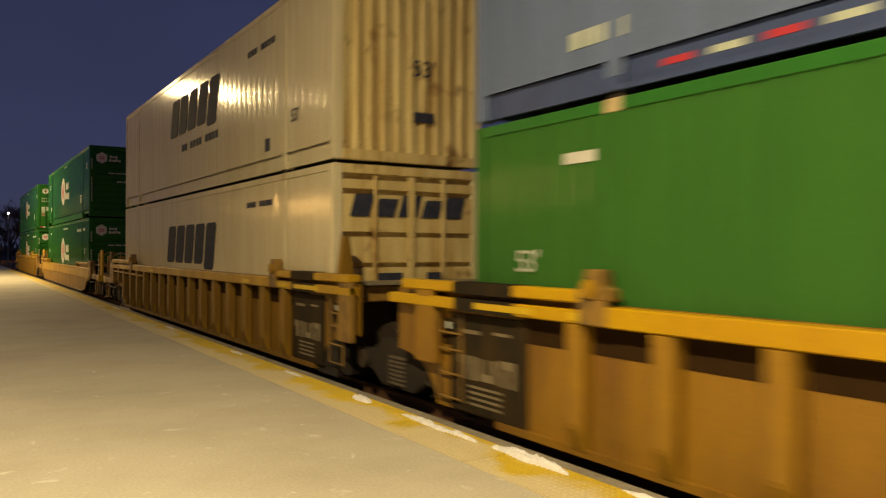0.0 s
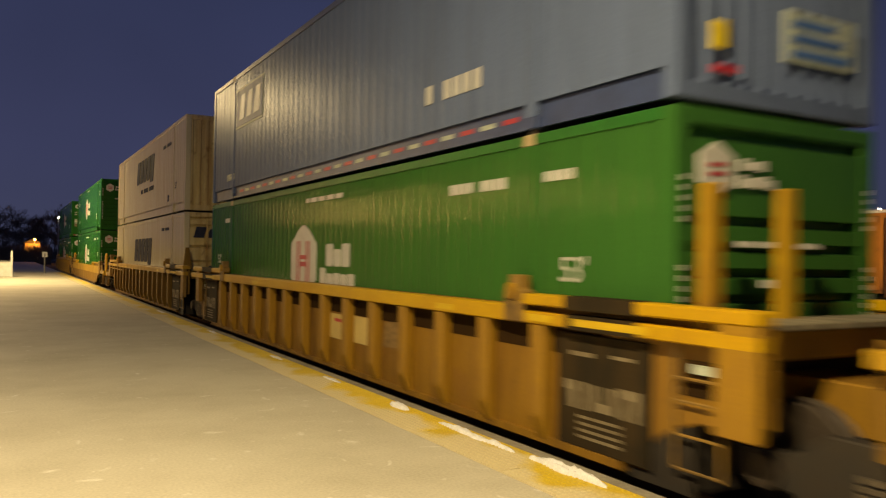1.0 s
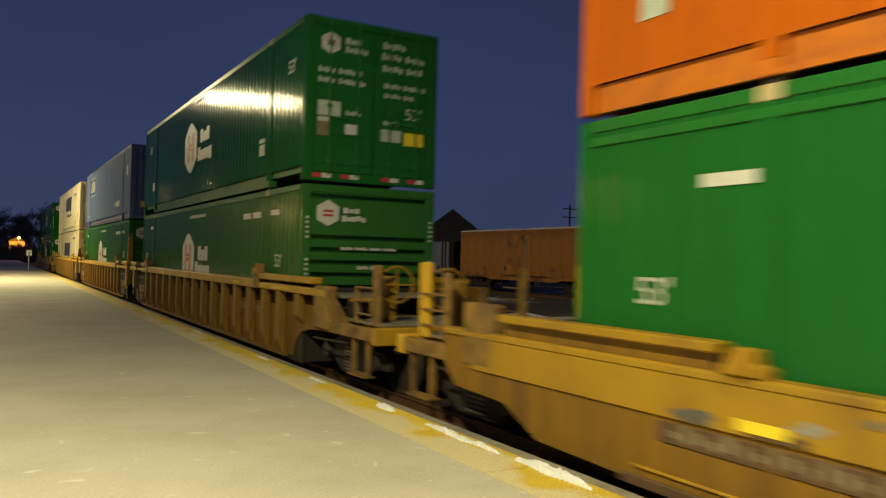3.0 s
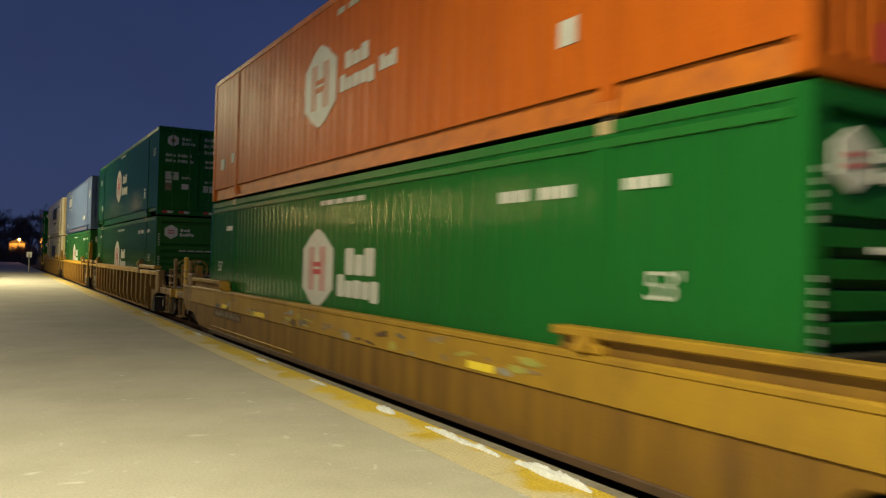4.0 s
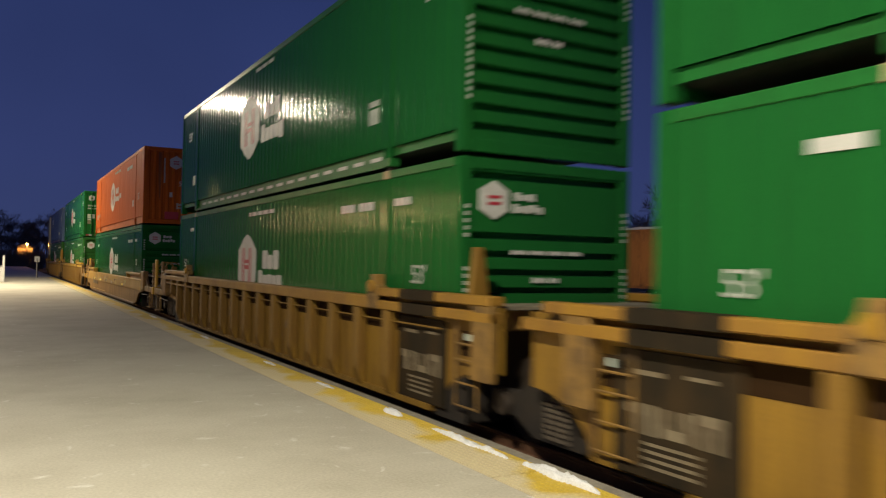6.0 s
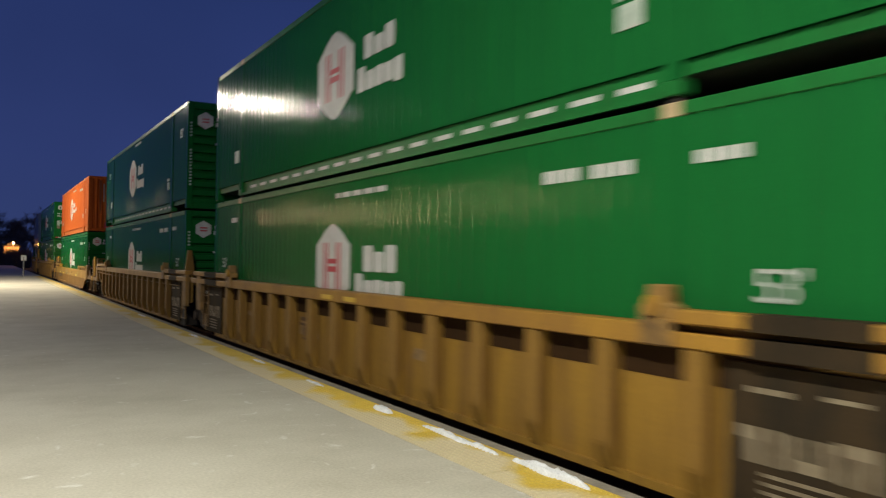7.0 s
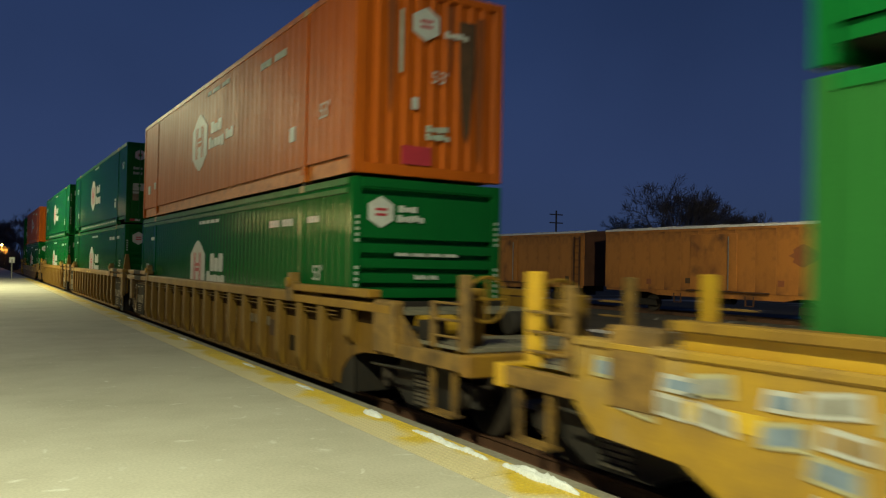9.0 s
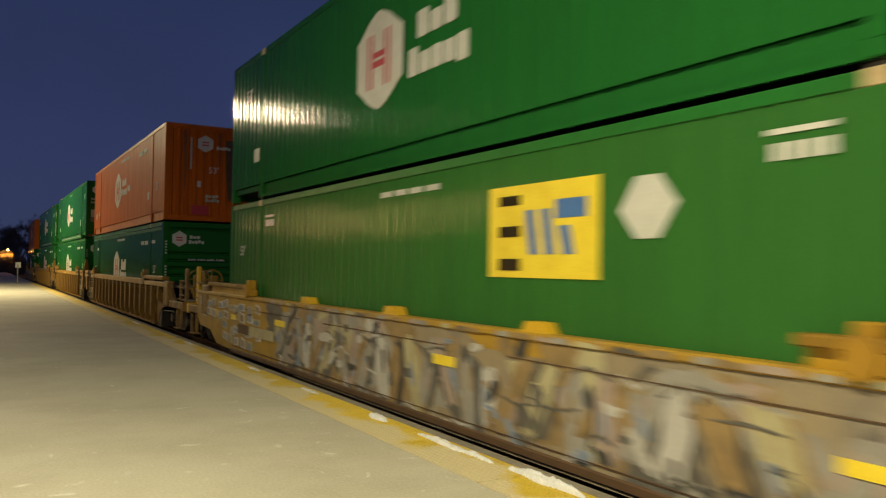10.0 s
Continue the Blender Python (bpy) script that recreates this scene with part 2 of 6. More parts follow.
SPRAY_BLACK = material("black_spray_paint", (0.035, 0.035, 0.04), 0.5, dark=(0.08, 0.075, 0.07), amount=0.6, scale=4, bump=0.06)
PATH_SNOW = material("trodden_snow", (0.62, 0.63, 0.66), 0.8, dark=(0.40, 0.39, 0.38), amount=0.8, scale=0.8, bump=0.6, bump_scale=14)
BOXCAR_PATCH = material("faded_red_paint_patch", (0.26, 0.085, 0.035), 0.65, dark=(0.36, 0.15, 0.05), amount=0.8, scale=2.5, bump=0.15)
BLUE_BOX = material("pale_blue_boxcar_paint", (0.20, 0.24, 0.36), 0.6, dark=(0.11, 0.13, 0.2), amount=0.8, scale=1.5, stretch=(1, 1.4, 0.35), bump=0.15)
DARK_RUBBER = material("dark_gasket", (0.014, 0.014, 0.013), 0.7, bump=0.1)
CONCRETE = material("snow_dusted_concrete", (0.50, 0.465, 0.385), 0.70, dark=(0.37, 0.335, 0.265), amount=0.75, scale=0.55, bump=0.25, bump_scale=38, spots=(0.63, 0.61, 0.56), spot_amount=-0.08, spot_scale=4.0, spot_soft=0.10)
CONCRETE_LIP = material("old_edge_concrete", (0.26, 0.235, 0.19), 0.8, dark=(0.13, 0.11, 0.085), amount=0.8, scale=2.5, bump=0.35, bump_scale=30)
TACTILE = material("yellow_tactile_tile", (0.60, 0.43, 0.050), 0.6, dark=(0.46, 0.31, 0.045), amount=0.7, scale=1.6, bump=0.15, bump_scale=50, vary=0.12, spots=(0.26, 0.19, 0.09), spot_amount=0.18, spot_scale=1.3, spot_soft=0.20)


def snow_film(mat, colour, x0, x1):
    """A thin film of trodden snow that fades out across the strip with an uneven border."""
    n, l = mat.node_tree.nodes, mat.node_tree.links
    bsdf = n["Principled BSDF"]
    below = bsdf.inputs["Base Color"].links[0].from_socket
    geo = n.new("ShaderNodeNewGeometry")
    sep = n.new("ShaderNodeSeparateXYZ")
    l.new(geo.outputs["Position"], sep.inputs[0])
    wob = n.new("ShaderNodeTexNoise")
    wob.inputs["Scale"].default_value = 1.1
    wob.inputs["Detail"].default_value = 6
    l.new(geo.outputs["Position"], wob.inputs["Vector"])
    mul = n.new("ShaderNodeMath")
    mul.operation = "MULTIPLY_ADD"
    mul.inputs[1].default_value, mul.inputs[2].default_value = 1.4, -0.70
    l.new(wob.outputs["Fac"], mul.inputs[0])
    add = n.new("ShaderNodeMath")
    l.new(sep.outputs["X"], add.inputs[0])
    l.new(mul.outputs[0], add.inputs[1])
    mr = n.new("ShaderNodeMapRange")
    mr.inputs[1].default_value, mr.inputs[2].default_value = x0, x1
    mr.inputs[3].default_value, mr.inputs[4].default_value = 0.85, 0.0
    l.new(add.outputs[0], mr.inputs[0])
    mx = n.new("ShaderNodeMix")
    mx.data_type = "RGBA"
    mx.inputs[7].default_value = (*colour, 1)
    l.new(mr.outputs[0], mx.inputs[0])
    l.new(below, mx.inputs[6])
    l.new(mx.outputs[2], bsdf.inputs["Base Color"])


snow_film(TACTILE, (0.56, 0.49, 0.34), 3.80, 3.98)
SNOW = material("snow", (0.72, 0.72, 0.74), 0.75, dark=(0.50, 0.49, 0.48), amount=0.7, scale=9, bump=0.6, bump_scale=70)
BALLAST = material("dark_ballast", (0.075, 0.068, 0.060), 0.9, dark=(0.035, 0.03, 0.027), amount=0.8, scale=14, bump=0.9, bump_scale=24, spots=(0.26, 0.25, 0.24), spot_amount=0.06, spot_scale=0.9, spot_soft=0.12)
EARTH = material("winter_ground", (0.060, 0.055, 0.045), 0.95, dark=(0.030, 0.028, 0.024), amount=0.8, scale=0.4, bump=0.8, bump_scale=9, spots=(0.30, 0.30, 0.31), spot_amount=0.22, spot_scale=0.12)
TIE = material("creosoted_tie", (0.045, 0.034, 0.026), 0.85, dark=(0.02, 0.016, 0.013), amount=0.7, scale=6, bump=0.5, vary=0.2)
RAIL_RUST = material("rusty_rail", (0.12, 0.06, 0.035), 0.6, metal=0.3, bump=0.2)
BOXCAR = material("weathered_orange_boxcar", (0.45, 0.18, 0.034), 0.65, dark=(0.20, 0.075, 0.025), amount=0.9, scale=0.9, stretch=(1, 1, 0.7), bump=0.25, bump_scale=30, spots=(0.10, 0.045, 0.022), spot_amount=0.42, spot_scale=0.95, spot_soft=0.26, vary=0.07)
BOXCAR_END = material("dark_brown_boxcar_end", (0.085, 0.038, 0.022), 0.7, dark=(0.045, 0.022, 0.015), amount=0.8, scale=1.4, bump=0.2)
BARK = material("dark_bark", (0.15, 0.13, 0.115), 0.9, dark=(0.09, 0.08, 0.07), amount=0.7, scale=5, bump=0.6)
PLANK_WHITE = material("white_painted_metal", (0.62, 0.62, 0.60), 0.5, dark=(0.45, 0.44, 0.42), amount=0.6, scale=3, bump=0.1)
GALV = material("galvanised_steel", (0.33, 0.33, 0.33), 0.45, metal=0.7, dark=(0.2, 0.2, 0.2), amount=0.5, scale=5, bump=0.1)
HOUSE_WALL = material("tan_clapboard", (0.45, 0.36, 0.24), 0.7, dark=(0.3, 0.23, 0.15), amount=0.6, scale=1.5, bump=0.2)
ROOF_DARK = material("dark_roof_shingle", (0.05, 0.045, 0.045), 0.85, bump=0.4)
LAMP_ON = glow("lit_lamp_lens", (1.0, 0.88, 0.65), 22.0)
LAMP_WARM = glow("lit_orange_lamp", (1.0, 0.42, 0.08), 60.0)
# strength raised beyond the reflected lamps, to fill the containers' sides
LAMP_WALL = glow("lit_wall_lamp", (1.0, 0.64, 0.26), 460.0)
LAMP_COOL = glow("lit_white_lamp", (0.95, 0.97, 1.0), 60.0)
WINDOW_GLASS = material("dark_window_glass", (0.02, 0.022, 0.03), 0.1, bump=0.0)


# ---- mesh helpers ----
def box(bm, x0, x1, y0, y1, z0, z1):
    vs = [bm.verts.new((x, y, z)) for x in (x0, x1) for y in (y0, y1) for z in (z0, z1)]
    for f in ((0, 1, 3, 2), (4, 6, 7, 5), (0, 4, 5, 1), (2, 3, 7, 6), (0, 2, 6, 4), (1, 5, 7, 3)):
        bm.faces.new([vs[i] for i in f])


def prism(bm, outline, axis, a, b):
    """Extrude a 2D outline along an axis from a to b. Axis x: (y, z); y: (x, z); z: (x, y)."""
    def at(p, d):
        return {"x": (d, p[0], p[1]), "y": (p[0], d, p[1]), "z": (p[0], p[1], d)}[axis]
    lo = [bm.verts.new(at(p, a)) for p in outline]
    hi = [bm.verts.new(at(p, b)) for p in outline]
    bm.faces.new(lo)
    bm.faces.new(hi[::-1])
    for i in range(len(lo)):
        j = (i + 1) % len(lo)
        bm.faces.new((lo[i], hi[i], hi[j], lo[j]))


def tube(bm, p, q, r, sides=8, r2=None):
    p, q = Vector(p), Vector(q)
    d = (q - p).normalized()
    u = d.orthogonal().normalized()
    w = d.cross(u)
    rings = []
    for c, rad in ((p, r), (q, r if r2 is None else r2)):
        rings.append([bm.verts.new(c + (u * math.cos(k * math.tau / sides) + w * math.sin(k * math.tau / sides)) * rad) for k in range(sides)])
    bm.faces.new(rings[0][::-1])
    bm.faces.new(rings[1])
    for k in range(sides):
        j = (k + 1) % sides
        bm.faces.new((rings[0][k], rings[0][j], rings[1][j], rings[1][k]))


def lathe(bm, profile, axis_x0=0.0, sides=28):
    """A turned body about the x axis: profile of (x, radius)."""
    rings = [[bm.verts.new((x + axis_x0, r * math.cos(k * math.tau / sides), r * math.sin(k * math.tau / sides))) for k in range(sides)] for x, r in profile]
    for a, b in zip(rings, rings[1:]):
        for k in range(sides):
            j = (k + 1) % sides
            bm.faces.new((a[k], a[j], b[j], b[k]))
    bm.faces.new(rings[0])
    bm.faces.new(rings[-1][::-1])


MESHES = {}


def finish(bm, name, mat, bevel=0.0, smooth=False):
    bmesh.ops.recalc_face_normals(bm, faces=bm.faces)
    if bevel:
        bmesh.ops.bevel(bm, geom=bm.edges[:], offset=bevel, segments=1, affect="EDGES", clamp_overlap=True)
    me = bpy.data.meshes.new(name)
    bm.to_mesh(me)
    bm.free()
    me.materials.append(mat)
    if smooth:
        for p in me.polygons:
            p.use_smooth = True
    return me


def part(name, bm, mat, parent, label="", bevel=0.0, smooth=False, at=None):
    ob = new(name, finish(bm, name, mat, bevel, smooth))
    ob.parent = parent
    if at is not None:
        ob.matrix_basis = at
    if label:
        tagged(ob, label)
    return ob


def shared(name, key, build, mat, parent, label="", bevel=0.0, smooth=False, at=None):
    """A part whose mesh is built once for each key."""
    k = (key, mat.name)
    if k not in MESHES:
        bm = bmesh.new()
        build(bm)
        MESHES[k] = finish(bm, name, mat, bevel, smooth)
    ob = new(name, MESHES[k])
    ob.parent = parent
    if at is not None:
        ob.matrix_basis = at
    if label:
        tagged(ob, label)
    return ob


def setting(name, bm, mat, label, category, bevel=0.0, kind="structure"):
    ob = new(name, finish(bm, name, mat, bevel))
    return tagged(ob, label, category, kind=kind)


def thing(name, label, category, at, group=""):
    ob = new(name)
    ob.empty_display_size = 0.2
    ob.matrix_basis = at
    return tagged(ob, label, category, group)


def letters(text, size):
    key = ("text", text, size)
    if key not in MESHES:
        cu = bpy.data.curves.new("text", "FONT")
        cu.body, cu.size, cu.extrude = text, size, 0.002
        ob = bpy.data.objects.new("text", cu)
        scene.collection.objects.link(ob)
        dg = bpy.context.evaluated_depsgraph_get()
        MESHES[key] = bpy.data.meshes.new_from_object(ob.evaluated_get(dg))
        bpy.data.objects.remove(ob)
        bpy.data.curves.remove(cu)
    return MESHES[key]


SIDE_TURN = Matrix(((0, 0, -1), (-1, 0, 0), (0, 1, 0))).to_4x4()   # text x to -y, y to z, facing -x
END_TURN = Matrix(((1, 0, 0), (0, 0, -1), (0, 1, 0))).to_4x4()     # text x to x, y to z, facing -y


def write(name, text, size, mat, parent, place, turn):
    me = letters(text, size).copy()
    me.materials.clear()
    me.materials.append(mat)
    ob = new(name, me)
    ob.parent = parent
    ob.matrix_basis = Matrix.Translation(place) @ turn
    return ob


# ---- containers: origin at the near end, on the centre line, at the floor ----
XS = -CW / 2  # side towards the platform


def side_waves(bm, y0, y1, z0, z1, x, pitch, depth, out):
    """A vertically corrugated sheet in the plane x: flats with narrower grooves going inwards."""
    n = max(1, round((y1 - y0) / pitch))
    p = (y1 - y0) / n
    ys = [(y0 + (i + u) * p, d) for i in range(n) for u, d in ((0, 0), (0.03, -0.04), (0.18, -0.17), (0.36, -0.23), (0.54, -0.17), (0.69, -0.04), (0.72, 0), (0.77, 1.0), (0.80, 1.06), (0.92, 1.06), (0.95, 1.0))] + [(y1, 0)]
    lo = [bm.verts.new((x - out * d * depth, y, z0)) for y, d in ys]
    hi = [bm.verts.new((x - out * d * depth, y, z1)) for y, d in ys]
    for i in range(len(ys) - 1):
        bm.faces.new((lo[i], lo[i + 1], hi[i + 1], hi[i]))


def end_waves(bm, x0, x1, z0, z1, y, pitch, depth):
    n = max(1, round((x1 - x0) / pitch))
    p = (x1 - x0) / n
    xs = []
    for i in range(n):
        a = x0 + i * p
        xs += [(a, 0), (a + 0.25 * p, 0), (a + 0.42 * p, 1), (a + 0.83 * p, 1)]
    xs.append((x1, 0))
    lo = [bm.verts.new((x, y + d * depth, z0)) for x, d in xs]
    hi = [bm.verts.new((x, y + d * depth, z1)) for x, d in xs]
    for i in range(len(xs) - 1):
        bm.faces.new((lo[i], lo[i + 1], hi[i + 1], hi[i]))


def end_ribs(bm, x0, x1, y, rows, z0, z1):
    """A sheet with horizontal grooves at the given heights."""
    zs = [(z0, 0)]
    for r in rows:
        zs += [(r - 0.05, 0), (r - 0.03, 1), (r + 0.034, 1), (r + 0.038, 0)]
    zs.append((z1, 0))
    lo = [bm.verts.new((x0, y + d * 0.10, z)) for z, d in zs]
    hi = [bm.verts.new((x1, y + d * 0.10, z)) for z, d in zs]
    for i in range(len(zs) - 1):
        bm.faces.new((lo[i], hi[i], hi[i + 1], lo[i + 1]))


POSTS = (2.02, 14.13)


def container(label, paint, rail, end, y, low, near_end="ribs", group="containers on the train", decor=(), end_paint=None, dashes=None, gap_ends=True, pitch=0.25, depth=0.014):
    c = thing("container", label, "container", pose(0, 0, 0), group)
    ep = end_paint or paint
    zt = CH - 0.11
    low_gap = LOW + CH - HIGH
    shared("side_panel", ("side", pitch, depth), lambda bm: side_waves(bm, 0.12, CL - 0.12, 0.27, zt, XS + 0.004, pitch, depth, -1), paint, c, smooth=True)
    shared("side_panel", ("side_b", pitch, depth), lambda bm: side_waves(bm, 0.12, CL - 0.12, 0.27, zt, -XS - 0.004, pitch, depth, 1), paint, c, smooth=True)
    shared("roof", "roof", lambda bm: box(bm, XS + 0.06, -XS - 0.06, 0.06, CL - 0.06, CH - 0.05, CH - 0.012), paint, c)
    shared("floor_pan", "pan", lambda bm: box(bm, XS + 0.07, -XS - 0.07, 0.08, CL - 0.08, 0.15, 0.20), UNDER, c)
    for sx in (0, 1):
        def top(bm, sx=sx):
            x0 = XS - 0.012 if sx == 0 else -XS - 0.055
            box(bm, x0, x0 + 0.067, 0.17, CL - 0.17, CH - 0.11, CH)
        shared("top_rail", ("top", sx), top, rail, c, bevel=0.008)
        def bot(bm, sx=sx):
            x0 = XS + 0.045 if sx == 0 else -XS - 0.095
            box(bm, x0, x0 + 0.05, POSTS[0] + 0.1, POSTS[1] - 0.1, 0.015, 0.268)
            s = -1 if sx == 0 else 1
            xl = XS - 0.004 if sx == 0 else -XS - 0.026
            box(bm, xl, xl + 0.03, POSTS[0] + 0.1, POSTS[1] - 0.1, 0.0, 0.05)
            for a, b in ((0.17, POSTS[0] - 0.1), (POSTS[1] + 0.1, CL - 0.17)):
                box(bm, x0, x0 + 0.05, a, b, 0.15 if gap_ends else 0.015, 0.268)
        shared("bottom_rail", ("bot", sx, gap_ends), bot, rail, c)
        for yy in POSTS:
            def post(bm, sx=sx, yy=yy):
                x0 = XS - 0.014 if sx == 0 else -XS - 0.046
                box(bm, x0, x0 + 0.06, yy - 0.09, yy + 0.09, 0.12, CH - 0.112)
            shared("stacking_post", ("post", sx, yy), post, paint, c, bevel=0.006)
            for zz in (0, 1):
                def cast(bm, sx=sx, yy=yy, zz=zz):
                    x0 = XS - 0.018 if sx == 0 else -XS - 0.144
                    z0 = 0 if zz == 0 else CH - 0.12
                    box(bm, x0, x0 + 0.162, yy - 0.10, yy + 0.10, z0, z0 + 0.124)
                shared("corner_casting", ("cast", sx, yy, zz), cast, PALE if zz == 1 else rail, c, bevel=0.01)
            if low > 1:
                xt = XS + 0.02 if sx == 0 else -XS - 0.14
                shared("twist_lock", ("lock", sx, yy), lambda bm: box(bm, xt, xt + 0.12, yy - 0.06, yy + 0.06, low_gap, 0.0), UNDER, c)
        for yy in (0, 1):
            def corner(bm, sx=sx, yy=yy):
                x0 = XS - 0.012 if sx == 0 else -XS - 0.148
                y0 = 0.0 if yy == 0 else CL - 0.16
                box(bm, x0, x0 + 0.16, y0, y0 + 0.16, 0.0, CH)
            shared("corner_post", ("corner", sx, yy), corner, paint, c, bevel=0.012)
    shared("end_wall", "far_end", lambda bm: box(bm, XS + 0.15, -XS - 0.15, CL - 0.09, CL - 0.03, 0.05, CH - 0.03), paint, c)
    # near end
    shared("end_header", "end_header", lambda bm: box(bm, XS + 0.15, -XS - 0.15, 0.0, 0.1, CH - 0.14, CH - 0.002), ep, c, bevel=0.008)
    shared("end_threshold", "end_threshold", lambda bm: box(bm, XS + 0.15, -XS - 0.15, 0.0, 0.1, 0.0, 0.16), ep, c, bevel=0.008)
    if near_end == "ribs":
        shared("end_wall", "ribs", lambda bm: end_ribs(bm, XS + 0.14, -XS - 0.14, 0.02, (0.66, 0.88, 1.10, 1.32, 1.54, 1.76, 1.98, 2.70), 0.15, CH - 0.12), ep, c)
    elif near_end == "many":
        shared("end_wall", "many", lambda bm: end_ribs(bm, XS + 0.14, -XS - 0.14, 0.02, [0.32 + 0.235 * i for i in range(11)], 0.15, CH - 0.12), ep, c)
    elif near_end == "vert":
        shared("end_wall", "vert", lambda bm: end_waves(bm, XS + 0.14, -XS - 0.14, 0.15, CH - 0.12, 0.02, 0.24, 0.045), ep, c)
    elif near_end == "grid":
        shared("end_wall", "grid", lambda bm: end_ribs(bm, XS + 0.14, -XS - 0.14, 0.02, (0.9, 1.40, 1.86, 2.50, 2.72), 0.15, CH - 0.12), ep, c)
        for xx in (-0.62, -0.03, 0.03, 0.58):
            def bar(bm, xx=xx):
                box(bm, xx - 0.03, xx + 0.03, -0.03, 0.02, 0.2, CH - 0.16)
            shared("lock_rod", ("rod", xx), bar, CREAM_RUST, c, bevel=0.01)
    if near_end == "doors":
        for s in (-1, 1):
            def leaf(bm, s=s):
                a, b = (XS + 0.15, -0.012) if s < 0 else (0.012, -XS - 0.15)
                box(bm, a, b, 0.015, 0.055, 0.17, CH - 0.15)
            door = shared("door", ("leaf", s), leaf, ep, c, bevel=0.004)
            for zz in (0.3, 0.82, 1.34, 1.86, 2.36):
                def pressing(bm, s=s):
                    a, b = (XS + 0.21, -0.07) if s < 0 else (0.07, -XS - 0.21)
                    box(bm, a, b, 0.004, 0.016, 0, 0.30)
                shared("door_pressing", ("pressing", s), pressing, ep, door, bevel=0.005, at=pose(0, 0, zz))
            for xx in (0.32, 0.86):
                def rod(bm, s=s, xx=xx):
                    tube(bm, (s * xx, -0.012, 0.10), (s * xx, -0.012, CH - 0.06), 0.018, 8)
                    for zz in (0.35, 1.3, 2.4):
                        box(bm, s * xx - 0.05, s * xx + 0.05, -0.02, 0.015, zz, zz + 0.07)
                shared("lock_rod", ("lockrod", s, xx), rod, rail, door)
            def handle(bm, s=s):
                box(bm, min(s * 0.32, s * 0.8), max(s * 0.32, s * 0.8), -0.035, -0.015, 1.12, 1.15)
            shared("door_handle", ("handle", s), handle, rail, door)
    if dashes:
        colours, z, ln, step = dashes
        k, yy = 0, 2.3
        while yy < 13.7:
            def dash(bm, ln=ln):
                box(bm, -0.004, 0, 0, ln, 0, 0.055)
            shared("reflective_strip", ("dash", ln), dash, colours[k % len(colours)], c, at=pose(XS + 0.0445, yy, z))
            k, yy = k + 1, yy + step
    for d in decor:
        d(c)
    MOVERS.append((c, y, low))
    return c


def flat_side(bm, outline):
    """A thin plate on the side towards the platform, outline of (y, z)."""
    prism(bm, outline, "x", XS - 0.008, XS + 0.006)


def flat_end(bm, outline):
    prism(bm, outline, "y", -0.010, 0.018)


def house_badge(y, z, h_mat, s=1.0, name="badge"):
    """White six-sided badge with a two-storey shape in its middle."""
    def d(c):
        w, st, tip = 0.70 * s, 0.34 * s, 0.68 * s
        o = [(w, -st), (w, st), (0.46 * s, 0.48 * s), (0.36 * s, 0.55 * s), (0.24 * s, 0.61 * s), (0.12 * s, 0.655 * s), (0.05 * s, tip)]
        o += [(-a, b) for a, b in o[::-1]]
        pts = o + [(-a, -b) for a, b in o[1:-1]]
        b = shared(name, ("hexa", s), lambda bm: flat_side(bm, pts), MARK, c, at=pose(0, y, z))
        for a, e, z0, z1 in ((0.16, 0.215, -0.38, 0.38), (0.305, 0.36, -0.38, 0.38), (-0.36, -0.305, -0.38, 0.38), (-0.215, -0.16, -0.38, 0.38), (-0.155, 0.155, -0.10, -0.01), (-0.155, 0.155, 0.035, 0.115)):
            shared("badge_bar", ("bars", s, a, z0), lambda bm: prism(bm, [(a * s, z0 * s), (e * s, z0 * s), (e * s, z1 * s), (a * s, z1 * s)], "x", XS - 0.013, XS - 0.007), h_mat, b)
    return d


def block_words(y_start, y_end, z0, z1, n, mat, slant=0.0, name="lettering", gap=0.16):
    """One line of a brand's lettering as plain rounded blocks of uneven height, from the far end to the near one."""
    def d(c):
        w = (y_start - y_end) / n
        h = z1 - z0
        for i in range(n):
            a, e = y_start - i * w, y_start - (i + 1 - gap) * w
            lo, hi = z0 - h * (0.0, 0.0, 0.0, 0.0, 0.12)[i % 5], z1 - h * ((0.0, 0.0, 0.0, 0.0, 0.0) if slant else (0.0, 0.24, 0.0, 0.24, 0.20) if n == 3 else (0.0, 0.26, 0.22, 0.26, 0.22))[i % 5]
            r = 0.10 * (a - e)
            o = [(a, lo + r), (a, hi - r), (a - r, hi), (e + r, hi), (e, hi - r), (e, lo + r), (e + r, lo), (a - r, lo)]
            o = [(p - slant * (q - z0) / h, q) for p, q in o]
            shared(name, ("blk", round(a, 3), round(e, 3), z0, z1, slant), lambda bm, o=o: flat_side(bm, o), mat, c)
    return d


def bar_side(y0, y1, z0, z1, mat, name="marking"):
    return lambda c: shared(name, ("bar", y0, y1, z0, z1), lambda bm: flat_side(bm, [(y1, z0), (y1, z1), (y0, z1), (y0, z0)]), mat, c)


def dotted_side(y0, y1, z0, z1, mat, n, name="small_lettering"):
    """A row of unreadable characters as one strip of small bars."""
    def build(bm):
        w = (y1 - y0) / n
        for i in range(n):
            if i % 5 != 4:
                flat_side(bm, [(y0 + i * w, z0), (y0 + i * w, z1), (y0 + (i + 0.72) * w, z1), (y0 + (i + 0.72) * w, z0)])
    def d(c):
        shared(name, ("dot", y0, y1, z0, z1, n), build, mat, c)["kind"] = "stuff"
    return d


